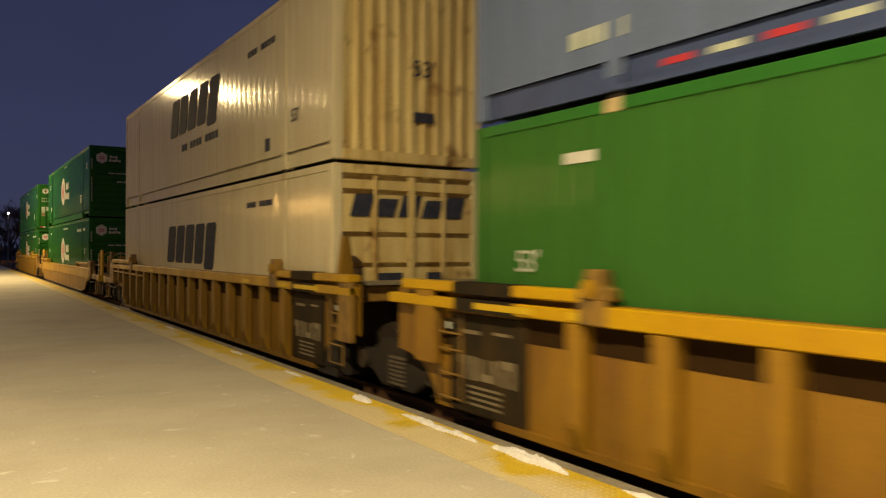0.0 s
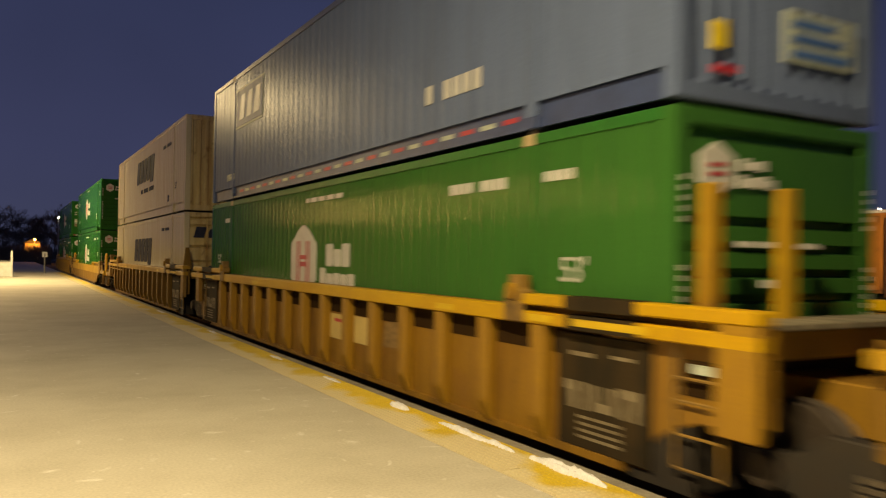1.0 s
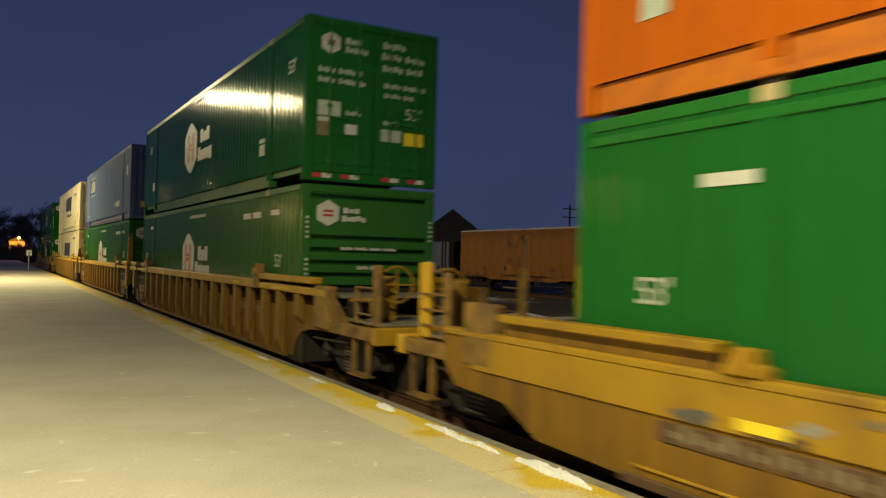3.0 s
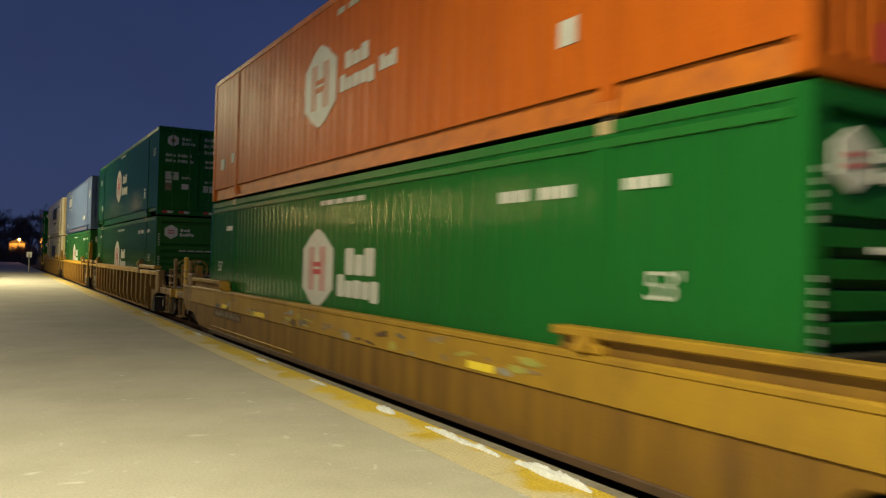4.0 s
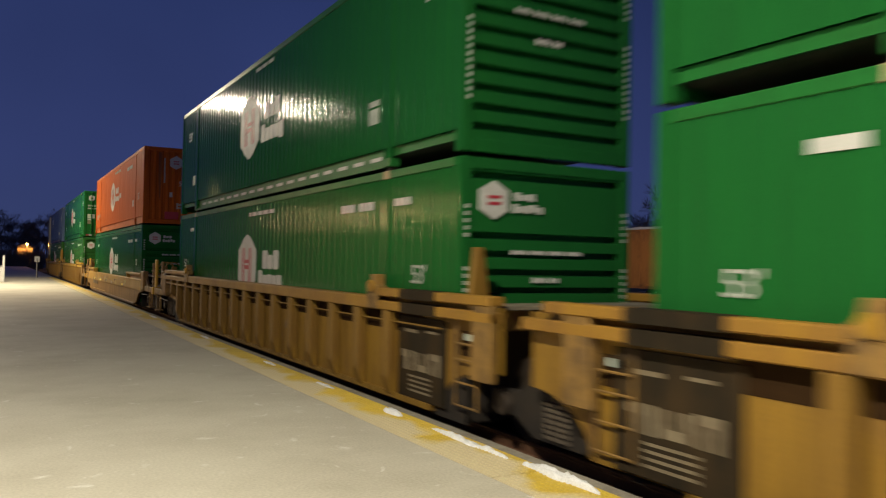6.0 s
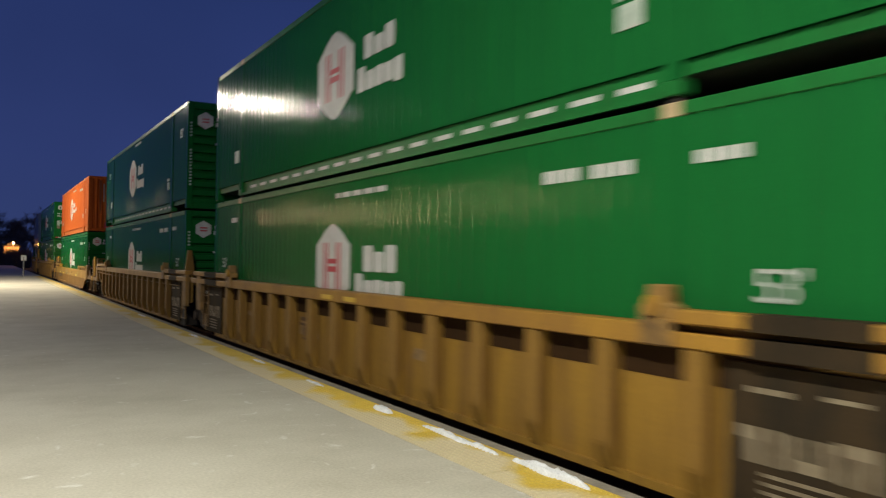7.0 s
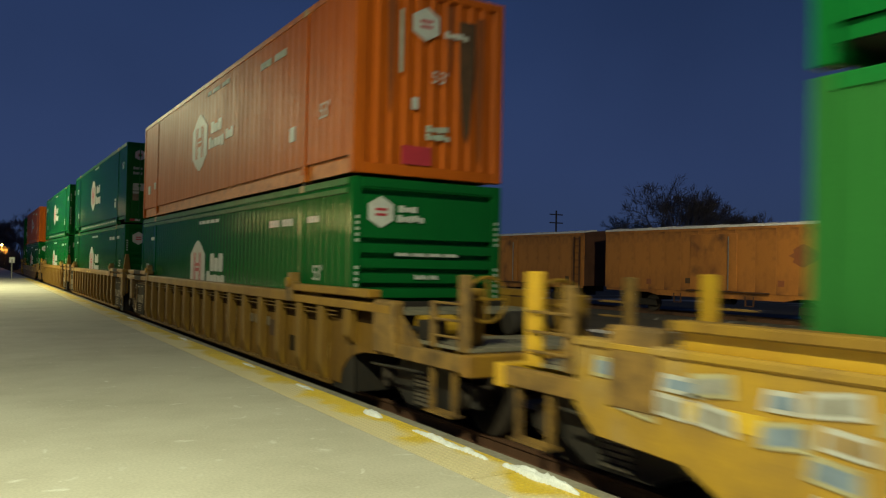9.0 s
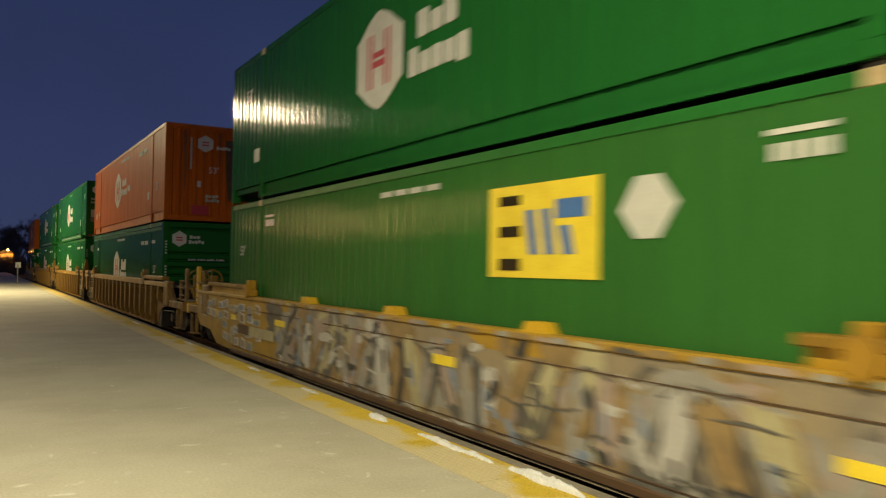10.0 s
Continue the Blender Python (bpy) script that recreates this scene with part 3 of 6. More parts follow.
def bar_end(x0, x1, z0, z1, mat, name="end_marking"):
    return lambda c: shared(name, ("bare", x0, x1, z0, z1), lambda bm: flat_end(bm, [(x0, z0), (x1, z0), (x1, z1), (x0, z1)]), mat, c)


def dotted_end(x0, x1, z0, z1, mat, n, name="end_lettering"):
    """A row of unreadable characters on an end as small uneven bars."""
    def build(bm):
        w = (x1 - x0) / n
        for i in range(n):
            if i % 6 != 5:
                lo, hi = z0 + (z1 - z0) * (0.0, 0.1, 0.0, 0.2)[i % 4], z1 - (z1 - z0) * (0.0, 0.25, 0.1)[i % 3]
                flat_end(bm, [(x0 + i * w, lo), (x0 + (i + 0.74) * w, lo), (x0 + (i + 0.74) * w, hi), (x0 + i * w, hi)])
    def d(c):
        shared(name, ("dote", x0, x1, z0, z1, n), build, mat, c)["kind"] = "stuff"
    return d


def stain_end(x, z0, z1, w, mat, name="stain"):
    """A run of rust or soot down an end wall."""
    o = [(x - w * 0.5, z1), (x - w * 0.42, (z0 + z1) / 2), (x - w * 0.15, z0 + 0.1), (x, z0), (x + w * 0.2, z0 + 0.16), (x + w * 0.45, (z0 + z1) / 2 + 0.1), (x + w * 0.5, z1)]
    return lambda c: shared(name, ("stain", x, z0, z1, w), lambda bm: prism(bm, o, "y", 0.014, 0.0195), mat, c)


def hex_end(x, z, r, mat=None):
    def build(bm):
        flat_end(bm, [(x + r * math.sin(k * math.pi / 3), z + r * math.cos(k * math.pi / 3)) for k in range(6)])
    def d(c):
        b = shared("end_badge", ("hexe", x, z, r), build, MARK, c)
        for k in (-0.25, 0.08):
            shared("badge_bar", ("hexb", x, z, r, k), lambda bm: prism(bm, [(x - r * 0.4, z + k * r), (x + r * 0.4, z + k * r), (x + r * 0.4, z + (k + 0.16) * r), (x - r * 0.4, z + (k + 0.16) * r)], "y", -0.016, -0.011), LOGO_RED, b)
    return d


def number_side(text, y, z, size, mat=None):
    return lambda c: write("size_number", text, size, mat or MARK, c, (XS - 0.010, y, z), SIDE_TURN)


def number_end(text, x, z, size, mat=None):
    return lambda c: write("size_number", text, size, mat or MARK, c, (x, -0.012, z), END_TURN)


BADGE_SIDE = [house_badge(8.98, 1.53, LOGO_RED, 0.95), block_words(7.82, 6.76, 1.46, 1.83, 3, MARK), block_words(8.10, 6.56, 1.08, 1.43, 5, MARK),
            dotted_side(7.14, 8.88, 2.57, 2.645, MARK, 22), number_side("53'", 15.45, 1.42, 0.30), number_side("53'", 1.48, 1.42, 0.34), bar_side(14.35, 14.75, 2.40, 2.50, MARK),
            dotted_side(2.45, 3.69, 2.38, 2.50, MARK, 9), dotted_side(1.3, 1.80, 2.40, 2.50, MARK, 4)]
LOW_MARKS = [house_badge(8.96, 1.47, LOGO_RED, 0.95), block_words(7.78, 6.72, 1.40, 1.80, 3, MARK), block_words(8.08, 6.56, 1.06, 1.40, 5, MARK), dotted_side(7.14, 8.88, 2.50, 2.575, MARK, 22)] + [number_side("53'", 15.38, 1.30, 0.32), number_side("53'", 1.48, 1.36, 0.34), bar_side(14.22, 14.72, 2.22, 2.32, MARK), dotted_side(2.45, 3.69, 2.26, 2.38, MARK, 9), dotted_side(1.3, 1.80, 2.28, 2.38, MARK, 4),
            lambda c: shared("rail_flange", "flange", lambda bm: box(bm, XS - 0.016, XS + 0.02, 0.17, CL - 0.17, 2.665, 2.745), GREEN_RAIL, c, bevel=0.006)]
BADGE_END = [hex_end(-0.84, 2.40, 0.235), dotted_end(-0.54, -0.22, 2.41, 2.51, MARK, 3), dotted_end(-0.56, -0.10, 2.26, 2.37, MARK, 5), dotted_end(-0.57, 0.55, 1.755, 1.81, MARK, 24), dotted_end(-0.25, 0.15, 1.41, 1.48, MARK, 9)]
BADGE_END += [(lambda c, z=z, s=s: shared("id_mark", ("idm", z, s), lambda bm: box(bm, s * 1.22 - 0.028, s * 1.22 + 0.028, -0.006, 0.004, z, z + 0.045), MARK_DIM, c)) for s in (-1, 1) for z in [0.62 + 0.085 * i for i in range(12)] + [1.95 + 0.085 * i for i in range(5)]]
BADGE_TOP = [number_side("53'", 15.2, 2.0, 0.34), number_side("53'", 0.95, 2.0, 0.34), bar_side(14.3, 14.6, 0.72, 0.98, MARK_DIM), bar_side(2.35, 2.65, 0.66, 0.88, MARK_DIM), bar_side(2.35, 2.65, 0.92, 1.0, MARK_DIM)]
BADGE_UP = [house_badge(9.0, 1.54, LOGO_RED), block_words(7.90, 6.90, 1.56, 1.90, 3, MARK), block_words(8.12, 6.65, 1.10, 1.46, 5, MARK), dotted_side(7.4, 8.6, 2.66, 2.73, MARK_DIM, 14)] + BADGE_TOP
DOOR_END = [hex_end(-0.86, 2.45, 0.20), dotted_end(-0.58, -0.26, 2.47, 2.58, MARK_DIM, 3), dotted_end(-0.58, -0.14, 2.32, 2.43, MARK_DIM, 5), dotted_end(-1.08, -0.25, 1.92, 2.02, MARK_DIM, 13), dotted_end(-1.08, -0.18, 1.74, 1.84, MARK_DIM, 14),
            bar_end(-1.08, -0.66, 1.16, 1.42, MARK_DIM), bar_end(-1.08, -0.88, 0.80, 1.04, STENCIL_PALE), bar_end(-1.08, -0.86, 1.05, 1.13, MARK_DIM), bar_end(-0.56, -0.30, 0.86, 1.04, MARK), dotted_end(-0.55, -0.2, 1.2, 1.28, MARK_DIM, 6),
            dotted_end(0.16, 0.62, 2.50, 2.62, MARK_DIM, 5), dotted_end(0.14, 1.02, 2.30, 2.42, MARK_DIM, 11), dotted_end(0.16, 0.98, 2.08, 2.20, MARK_DIM, 10), dotted_end(0.20, 1.05, 1.78, 1.87, MARK_DIM, 13), dotted_end(0.20, 0.8, 1.60, 1.69, MARK_DIM, 9), number_end("53'", 0.62, 1.24, 0.30),
            bar_end(0.15, 0.55, 0.80, 1.02, MARK_DIM), bar_end(0.62, 1.02, 0.76, 1.0, LOGO_YELLOW), dotted_end(0.2, 0.5, 1.1, 1.18, MARK_DIM, 5)]
for _a in (-1.15, -0.62, 0.18, 0.70):
    DOOR_END += [bar_end(_a, _a + 0.16, 0.06, 0.14, LOGO_RED), bar_end(_a + 0.17, _a + 0.34, 0.06, 0.14, MARK)]
ORANGE_DECOR = [house_badge(9.05, 1.54, ORANGE), block_words(8.2, 6.9, 1.28, 1.54, 5, MARK), block_words(8.0, 7.1, 1.62, 1.88, 3, MARK), block_words(6.75, 6.2, 1.34, 1.56, 3, MARK), number_side("53'", 1.35, 0.95, 0.36), bar_side(2.45, 2.7, 0.75, 1.0, MARK), bar_side(14.3, 14.5, 0.8, 1.0, MARK_DIM), bar_side(15.1, 15.4, 0.7, 0.95, MARK_DIM),
                dotted_side(6.6, 8.4, 2.55, 2.64, MARK_DIM, 12), dotted_side(3.0, 4.6, 2.35, 2.48, MARK_DIM, 10), hex_end(-0.14, 2.34, 0.26), dotted_end(0.2, 0.72, 2.19, 2.29, MARK, 6), number_end("53'", -0.04, 1.46, 0.26), dotted_end(-0.10, 0.32, 0.58, 0.68, MARK_DIM, 5), dotted_end(-0.10, 0.30, 0.70, 0.80, MARK_DIM, 4), bar_end(-0.36, -0.26, 1.02, 1.20, MARK), dotted_end(-0.58, -0.52, 1.55, 2.5, MARK_DIM, 1),
                bar_end(-0.52, -0.02, 0.18, 0.46, LOGO_RED), stain_end(0.62, 0.6, 2.5, 0.30, GRIME), stain_end(0.86, 0.25, 2.6, 0.16, RUST_STAIN), stain_end(-0.72, 0.9, 2.7, 0.14, RUST_STAIN), stain_end(0.3, 1.6, 2.7, 0.12, RUST_STAIN)]
NAVY_UP = [block_words(10.1, 5.9, 1.45, 2.35, 5, LOGO_NAVY, slant=0.25), dotted_side(5.9, 9.0, 1.02, 1.18, LOGO_NAVY, 12), number_side("53'", 1.7, 0.75, 0.30, LOGO_NAVY), bar_side(2.75, 2.95, 0.4, 0.62, LOGO_NAVY), dotted_side(2.5, 4.0, 2.25, 2.36, LOGO_NAVY, 8),
            number_end("53'", 0.0, 1.35, 0.36, LOGO_NAVY), bar_end(0.05, 0.4, 0.65, 0.8, LOGO_NAVY)]


def end_words(c):
    for i in range(5):
        x0 = -1.03 + i * 0.405
        shared("end_lettering", ("ew", i), lambda bm, x0=x0, i=i: flat_end(bm, [(x0, 2.13), (x0 + 0.31, 2.13), (x0 + 0.40, 2.46 - 0.06 * (i % 2)), (x0 + 0.09, 2.46 - 0.06 * (i % 2))]), LOGO_NAVY, c)


NAVY_LOW = [block_words(10.4, 6.05, 1.30, 2.2, 5, LOGO_NAVY, slant=0.2), dotted_side(2.6, 4.0, 2.40, 2.5, LOGO_NAVY, 8), end_words, bar_end(-0.55, -0.15, 1.15, 1.28, LOGO_NAVY), bar_end(0.3, 0.6, 1.15, 1.28, LOGO_NAVY)]


def framed_panel(c):
    shared("brand_panel", "framed_out", lambda bm: flat_side(bm, [(13.9, 1.60), (13.9, 2.52), (11.7, 2.52), (11.7, 1.60)]), MARK_DIM, c)
    shared("brand_panel_field", "framed_in", lambda bm: prism(bm, [(13.84, 1.65), (13.84, 2.47), (11.76, 2.47), (11.76, 1.65)], "x", XS - 0.014, XS - 0.007), PANEL_NAVY, c)
    for i in range(3):
        shared("brand_panel_bar", ("framed", i), lambda bm, i=i: prism(bm, [(13.6 - i * 0.6, 1.78), (13.4 - i * 0.6, 2.34), (13.1 - i * 0.6, 2.34), (13.2 - i * 0.6, 1.78)], "x", XS - 0.020, XS - 0.013), MARK, c)


BLUE_DECOR = [framed_panel, dotted_side(3.0, 4.4, 0.62, 0.85, MARK, 6), dotted_side(14.0, 14.9, 0.45, 0.6, MARK_DIM, 5), bar_side(0.75, 1.05, 1.75, 2.15, MARK), bar_end(-0.91, -0.74, 0.45, 0.68, LOGO_YELLOW), bar_end(0.0, 0.97, 0.46, 0.92, MARK_DIM),
              bar_end(0.75, 1.0, 1.7, 1.8, MARK), number_end("53", -0.08, 2.1, 0.48), bar_end(-0.9, -0.6, 0.25, 0.32, LOGO_RED)]


def blue_end_mark(c):
    for i in range(3):
        shared("end_marking", ("bem", i), lambda bm, i=i: prism(bm, [(0.08, 0.50 + i * 0.135), (0.88 - 0.1 * i, 0.50 + i * 0.135), (0.90 - 0.1 * i, 0.585 + i * 0.135), (0.10, 0.585 + i * 0.135)], "y", -0.016, -0.009), LOGO_BLUE, c)


BLUE_DECOR.append(blue_end_mark)


def yellow_panel(c):
    shared("brand_panel", "pan", lambda bm: flat_side(bm, [(6.21, 1.55), (6.21, 2.48), (4.5, 2.48), (4.5, 1.55)]), LOGO_YELLOW, c)
    for i, (a, b, z0, z1) in enumerate(((6.02, 5.66, 1.62, 1.74), (6.02, 5.66, 1.96, 2.07), (6.02, 5.66, 2.28, 2.38))):
        shared("brand_panel_bar", ("pan_b", i), lambda bm, a=a, b=b, z0=z0, z1=z1: prism(bm, [(a, z0), (a, z1), (b, z1), (b, z0)], "x", XS - 0.014, XS - 0.007), STENCIL_BLACK, c)
    for i, (pts) in enumerate(([(5.58, 2.22), (5.44, 2.22), (5.36, 1.78), (5.50, 1.78)], [(5.33, 2.22), (5.19, 2.22), (5.11, 1.78), (5.25, 1.78)], [(5.10, 2.30), (4.66, 2.30), (4.66, 2.12), (5.10, 2.12)], [(5.06, 2.05), (4.90, 2.05), (4.82, 1.78), (4.98, 1.78)])):
        shared("brand_panel_bar", ("pan_w", i), lambda bm, pts=pts: prism(bm, pts, "x", XS - 0.014, XS - 0.007), LOGO_BLUE, c)


def hex_side(c):
    h = shared("badge", "hexs", lambda bm: flat_side(bm, [(4.25, 2.14), (4.05, 2.42), (3.8, 2.42), (3.6, 2.18), (3.8, 1.9), (4.05, 1.9)]), MARK, c)


PANEL_LOW = [yellow_panel, hex_side, dotted_side(7.3, 8.95, 2.57, 2.64, MARK, 20), dotted_side(2.3, 2.8, 2.40, 2.52, MARK, 4), bar_side(2.3, 2.8, 2.58, 2.62, MARK), number_side("53'", 15.40, 1.84, 0.28), dotted_side(13.33, 13.81, 2.38, 2.50, MARK, 4), bar_side(13.33, 13.81, 2.55, 2.59, MARK), number_side("53'", 1.5, 1.5, 0.32)]

# ---- well cars: origin at the near end of the load, on the centre line, at platform height ----
SILL_X = 4.48 - TRACK   # outer face of the top chord
PLATE_X = SILL_X + 0.15
BOT_Z = 0.03


def wheelset(parent, y):
    prof = [(-0.80, 0.10), (-0.795, 0.44), (-0.785, 0.46), (-0.70, 0.465), (-0.685, 0.49), (-0.665, 0.49), (-0.66, 0.40), (-0.68, 0.30), (-0.66, 0.14), (-0.66, 0.085), (0.66, 0.085), (0.66, 0.14), (0.68, 0.30), (0.66, 0.40), (0.665, 0.49), (0.685, 0.49), (0.70, 0.465), (0.785, 0.46), (0.795, 0.44), (0.80, 0.10)]
    me_key = ("wheelset", "w")
    if me_key not in MESHES:
        bm = bmesh.new()
        lathe(bm, prof)
        for s in (-1, 1):   # raised face with bolts and a worn rim
            for k in range(3):
                a = k * math.tau / 3
                tube(bm, (s * 0.80, 0.06 * math.cos(a), 0.06 * math.sin(a)), (s * 0.93, 0.06 * math.cos(a), 0.06 * math.sin(a)), 0.022, 6)
            tube(bm, (s * 0.80, 0, 0), (s * 0.90, 0, 0), 0.115, 16)
            for k in range(6):
                a = k * math.tau / 6
                tube(bm, (s * 0.796, 0.28 * math.cos(a), 0.28 * math.sin(a)), (s * 0.806, 0.28 * math.cos(a), 0.28 * math.sin(a)), 0.045, 8)
        MESHES[me_key] = finish(bm, "wheelset", WHEEL_STEEL)
    w2 = new("wheelset", MESHES[me_key])
    w2.parent = parent
    w2.matrix_basis = pose(0, y, RAIL + 0.46)
    WHEELS.append((w2, y))


def truck(car, y):
    t = shared("truck", "bolster", lambda bm: box(bm, -1.0, 1.0, -0.2, 0.2, 0.18, 0.48), UNDER, car, "grimy black cast truck with springs", bevel=0.02, at=pose(0, y, 0))
    for s in (-1, 1):
        def side_frame(bm):
            prism(bm, [(-1.18, 0.40), (-0.72, 0.42), (-0.42, 0.60), (0.42, 0.60), (0.72, 0.42), (1.18, 0.40), (1.18, 0.16), (0.72, 0.14), (0.40, -0.03), (-0.40, -0.03), (-0.72, 0.14), (-1.18, 0.16)], "x", min(s * 1.02, s * 1.14), max(s * 1.02, s * 1.14))
        shared("side_frame", ("side_frame", s), side_frame, UNDER, t, bevel=0.015)
        for k in (-0.91, 0.91):
            shared("bearing_cap", ("cap", s), lambda bm: tube(bm, (s * 1.10, 0, 0.26), (s * 1.21, 0, 0.26), 0.13, 14), WHEEL_STEEL, t, bevel=0.01, at=pose(0, k, 0))
        for k in (-0.13, 0.0, 0.13):
            shared("spring", ("spring", s), lambda bm: [tube(bm, (s * 1.13, 0, 0.03 + i * 0.055), (s * 1.13, 0, 0.065 + i * 0.055), 0.062, 10) for i in range(7)], SPRING_STEEL, t, at=pose(0, k, 0))["kind"] = "stuff"
    wheelset(t, -0.91)
    wheelset(t, 0.91)


def arch(y0, y1, z_top, n=8):
    """Points of a wheel cut-out's curve from (y0, bottom) up to (y1, z_top)."""
    pts = []
    for k in range(n + 1):
        a = k / n * math.pi / 2
        pts.append((y0 + (y1 - y0) * (1 - math.cos(a)), BOT_Z + (z_top - BOT_Z) * math.sin(a)))
    return pts


def railcar(label, y, near, far, plate, chord, smooth=False, guards=False, graffiti=False, top=1.15, extra=None):
    car = thing("well_car", label, "railcar", pose(0, 0, 0), "cars of the train")
    n_end = {"joint": -0.95, "full": -1.62, "single": -1.40}
    f_end = {"joint": CL + 1.60, "full": CL + 1.62, "single": CL + 2.10}
    y_n, y_f = n_end[near], f_end[far]
    for s in (-1, 1):
        def xr(a, b):
            return (a, b) if s < 0 else (-b, -a)
        if not smooth:
            a0, a1 = (0.30, -0.70) if near == "joint" else (0.20, -0.75)
            b0, b1 = (-0.70, -1.60) if far == "joint" else (0.30, -0.60)
            def side(bm):
                o = arch(a0, a1, 0.56)
                o += [(y_n, 0.60), (y_n, 1.30), (y_f, 1.30), (y_f, 0.60)]
                o += [(CL - a, b) for a, b in arch(b0, b1, 0.56)[::-1]]
                prism(bm, o, "x", *xr(PLATE_X, PLATE_X + 0.045))
            part("side_plate", bmesh_of(side), plate, car)
            # added dark sheet: keeps the wheel arch black and hides the container
            part("inner_skirt", bmesh_of(lambda bm: box(bm, *xr(PLATE_X + 0.012, PLATE_X + 0.03), -0.25, 0.45, -0.06, 0.62)), UNDER, car)
            if far != "joint":
                part("inner_skirt", bmesh_of(lambda bm: box(bm, *xr(PLATE_X + 0.012, PLATE_X + 0.03), CL - 0.5, CL + 0.25, -0.06, 0.62)), UNDER, car)
            part("top_chord", bmesh_of(lambda bm: box(bm, *xr(SILL_X, PLATE_X + 0.045), 1.92, CL - 1.92, 1.125, 1.295)), chord, car, bevel=0.012)
            for a, b in ((y_n, 1.90), (CL - 1.90, y_f)):
                part("end_rail", bmesh_of(lambda bm: box(bm, *xr(SILL_X + 0.004, PLATE_X - 0.002), a, b, 1.13, 1.25)), chord, car, bevel=0.012)
                part("cap_rail", bmesh_of(lambda bm: box(bm, *xr(SILL_X - 0.012, PLATE_X + 0.044), max(a, -1.0), min(b, CL + 1.25), 1.31, 1.42)), chord, car, bevel=0.015)
            if far == "full":
                part("lower_rail", bmesh_of(lambda bm: prism(bm, [(CL - 3.4, 0.98), (CL + 1.5, 1.02), (CL + 1.5, 1.06), (CL - 3.4, 1.02)], "x", *xr(SILL_X + 0.02, PLATE_X - 0.002))), chord, car)
            for yy in (0.1, 1.35, 3.2, CL - 1.2, CL - 2.1, CL - 5.0) if extra in (-1, 0, 1) else (7.65, 8.5) if extra == 4 else ():
                part("reflector_strip", bmesh_of(lambda bm: box(bm, *xr(SILL_X - 0.006, SILL_X + 0.002), yy, yy + (0.95 if yy in (0.1, CL - 1.2) else 0.4), 1.16, 1.225)), REFLECT, car)
            ys = [1.62 + 0.985 * i for i in range(14)]
            if near != "joint":
                ys += [0.72, -0.25]
            if far != "joint":
                ys += [CL - 0.62, CL + 0.3]
            for k in ys:
                def rib(bm, short=(k < 0.3 or k > CL - 0.3)):
                    x0, x1, x2 = SILL_X + 0.012, PLATE_X, SILL_X + 0.10
                    pts = [(x0, 1.13), (x0, 0.25), (x2, BOT_Z - 0.02), (x1 + 0.005, BOT_Z - 0.02), (x1 + 0.005, 1.13)]
                    if short:
                        pts = [(x0, 1.13), (x0, 0.75), (x1 + 0.005, 0.62), (x1 + 0.005, 1.13)]
                    if s > 0:
                        pts = [(-p, q) for p, q in pts]
                    prism(bm, pts, "y", -0.11, 0.11)
                shared("rib", ("rib", s, k < 0.3 or k > CL - 0.3), rib, RUSTY if plate is RUST_BROWN else YELLOW_DULL if plate is YELLOW_WORN else plate, car, bevel=0.02, at=pose(0, k, 0))
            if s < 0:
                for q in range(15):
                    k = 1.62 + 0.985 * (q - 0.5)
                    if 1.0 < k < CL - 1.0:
                        # flush dark panel imitating the chord's shade between two ribs
                        shared("slot", "slot", lambda bm: box(bm, PLATE_X - 0.004, PLATE_X + 0.01, -0.385, 0.385, 0.87, 1.124), SLOT_SHADE, car, "dark panel painted as shade under the top chord", at=pose(0, k, 0))
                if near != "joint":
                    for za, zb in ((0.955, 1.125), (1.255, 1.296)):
                        part("slot", bmesh_of(lambda bm: box(bm, PLATE_X - 0.004, PLATE_X + 0.01, -0.95, 0.95, za, zb)), SLOT_SHADE, car, "dark panel painted as shade under the top chord")
                if extra in (3, 5):
                    for z in (1.06, 1.00) if extra == 5 else (0.985,):
                        part("pipe_rail", bmesh_of(lambda bm: box(bm, SILL_X + 0.06, SILL_X + 0.085, 0.2, CL - 0.2, z, z + 0.016)), plate, car)
                if extra == 0:
                    pl = part("placard", bmesh_of(lambda bm: box(bm, PLATE_X - 0.008, PLATE_X + 0.002, 6.70, 7.44, 0.45, 0.84)), PLACARD, car, "cream placard with red bar")
                    part("placard_bar", bmesh_of(lambda bm: box(bm, PLATE_X - 0.012, PLATE_X - 0.007, 6.85, 7.25, 0.72, 0.77)), LOGO_RED, pl)
                    part("placard", bmesh_of(lambda bm: box(bm, PLATE_X - 0.008, PLATE_X + 0.002, 5.68, 6.52, 0.46, 0.86)), PLACARD, car)
                    part("scrawl", bmesh_of(lambda bm: prism(bm, [(5.4, 0.5), (5.35, 0.85), (4.75, 0.9), (4.7, 0.55)], "x", PLATE_X - 0.004, PLATE_X + 0.002)), SCRAWL, car)
                if extra == 5:
                    part("scrawl", bmesh_of(lambda bm: prism(bm, [(6.25, 0.55), (6.15, 0.86), (5.75, 0.9), (5.36, 0.8), (5.42, 0.42), (5.8, 0.36)], "x", PLATE_X - 0.004, PLATE_X + 0.002)), SCRAWL, car)
                    for a, e in ((4.30, 4.94), (3.34, 4.16)):
                        part("board", bmesh_of(lambda bm: box(bm, PLATE_X - 0.02, PLATE_X + 0.002, a, e, 0.62, 0.78)), STENCIL_PALE, car, bevel=0.006)
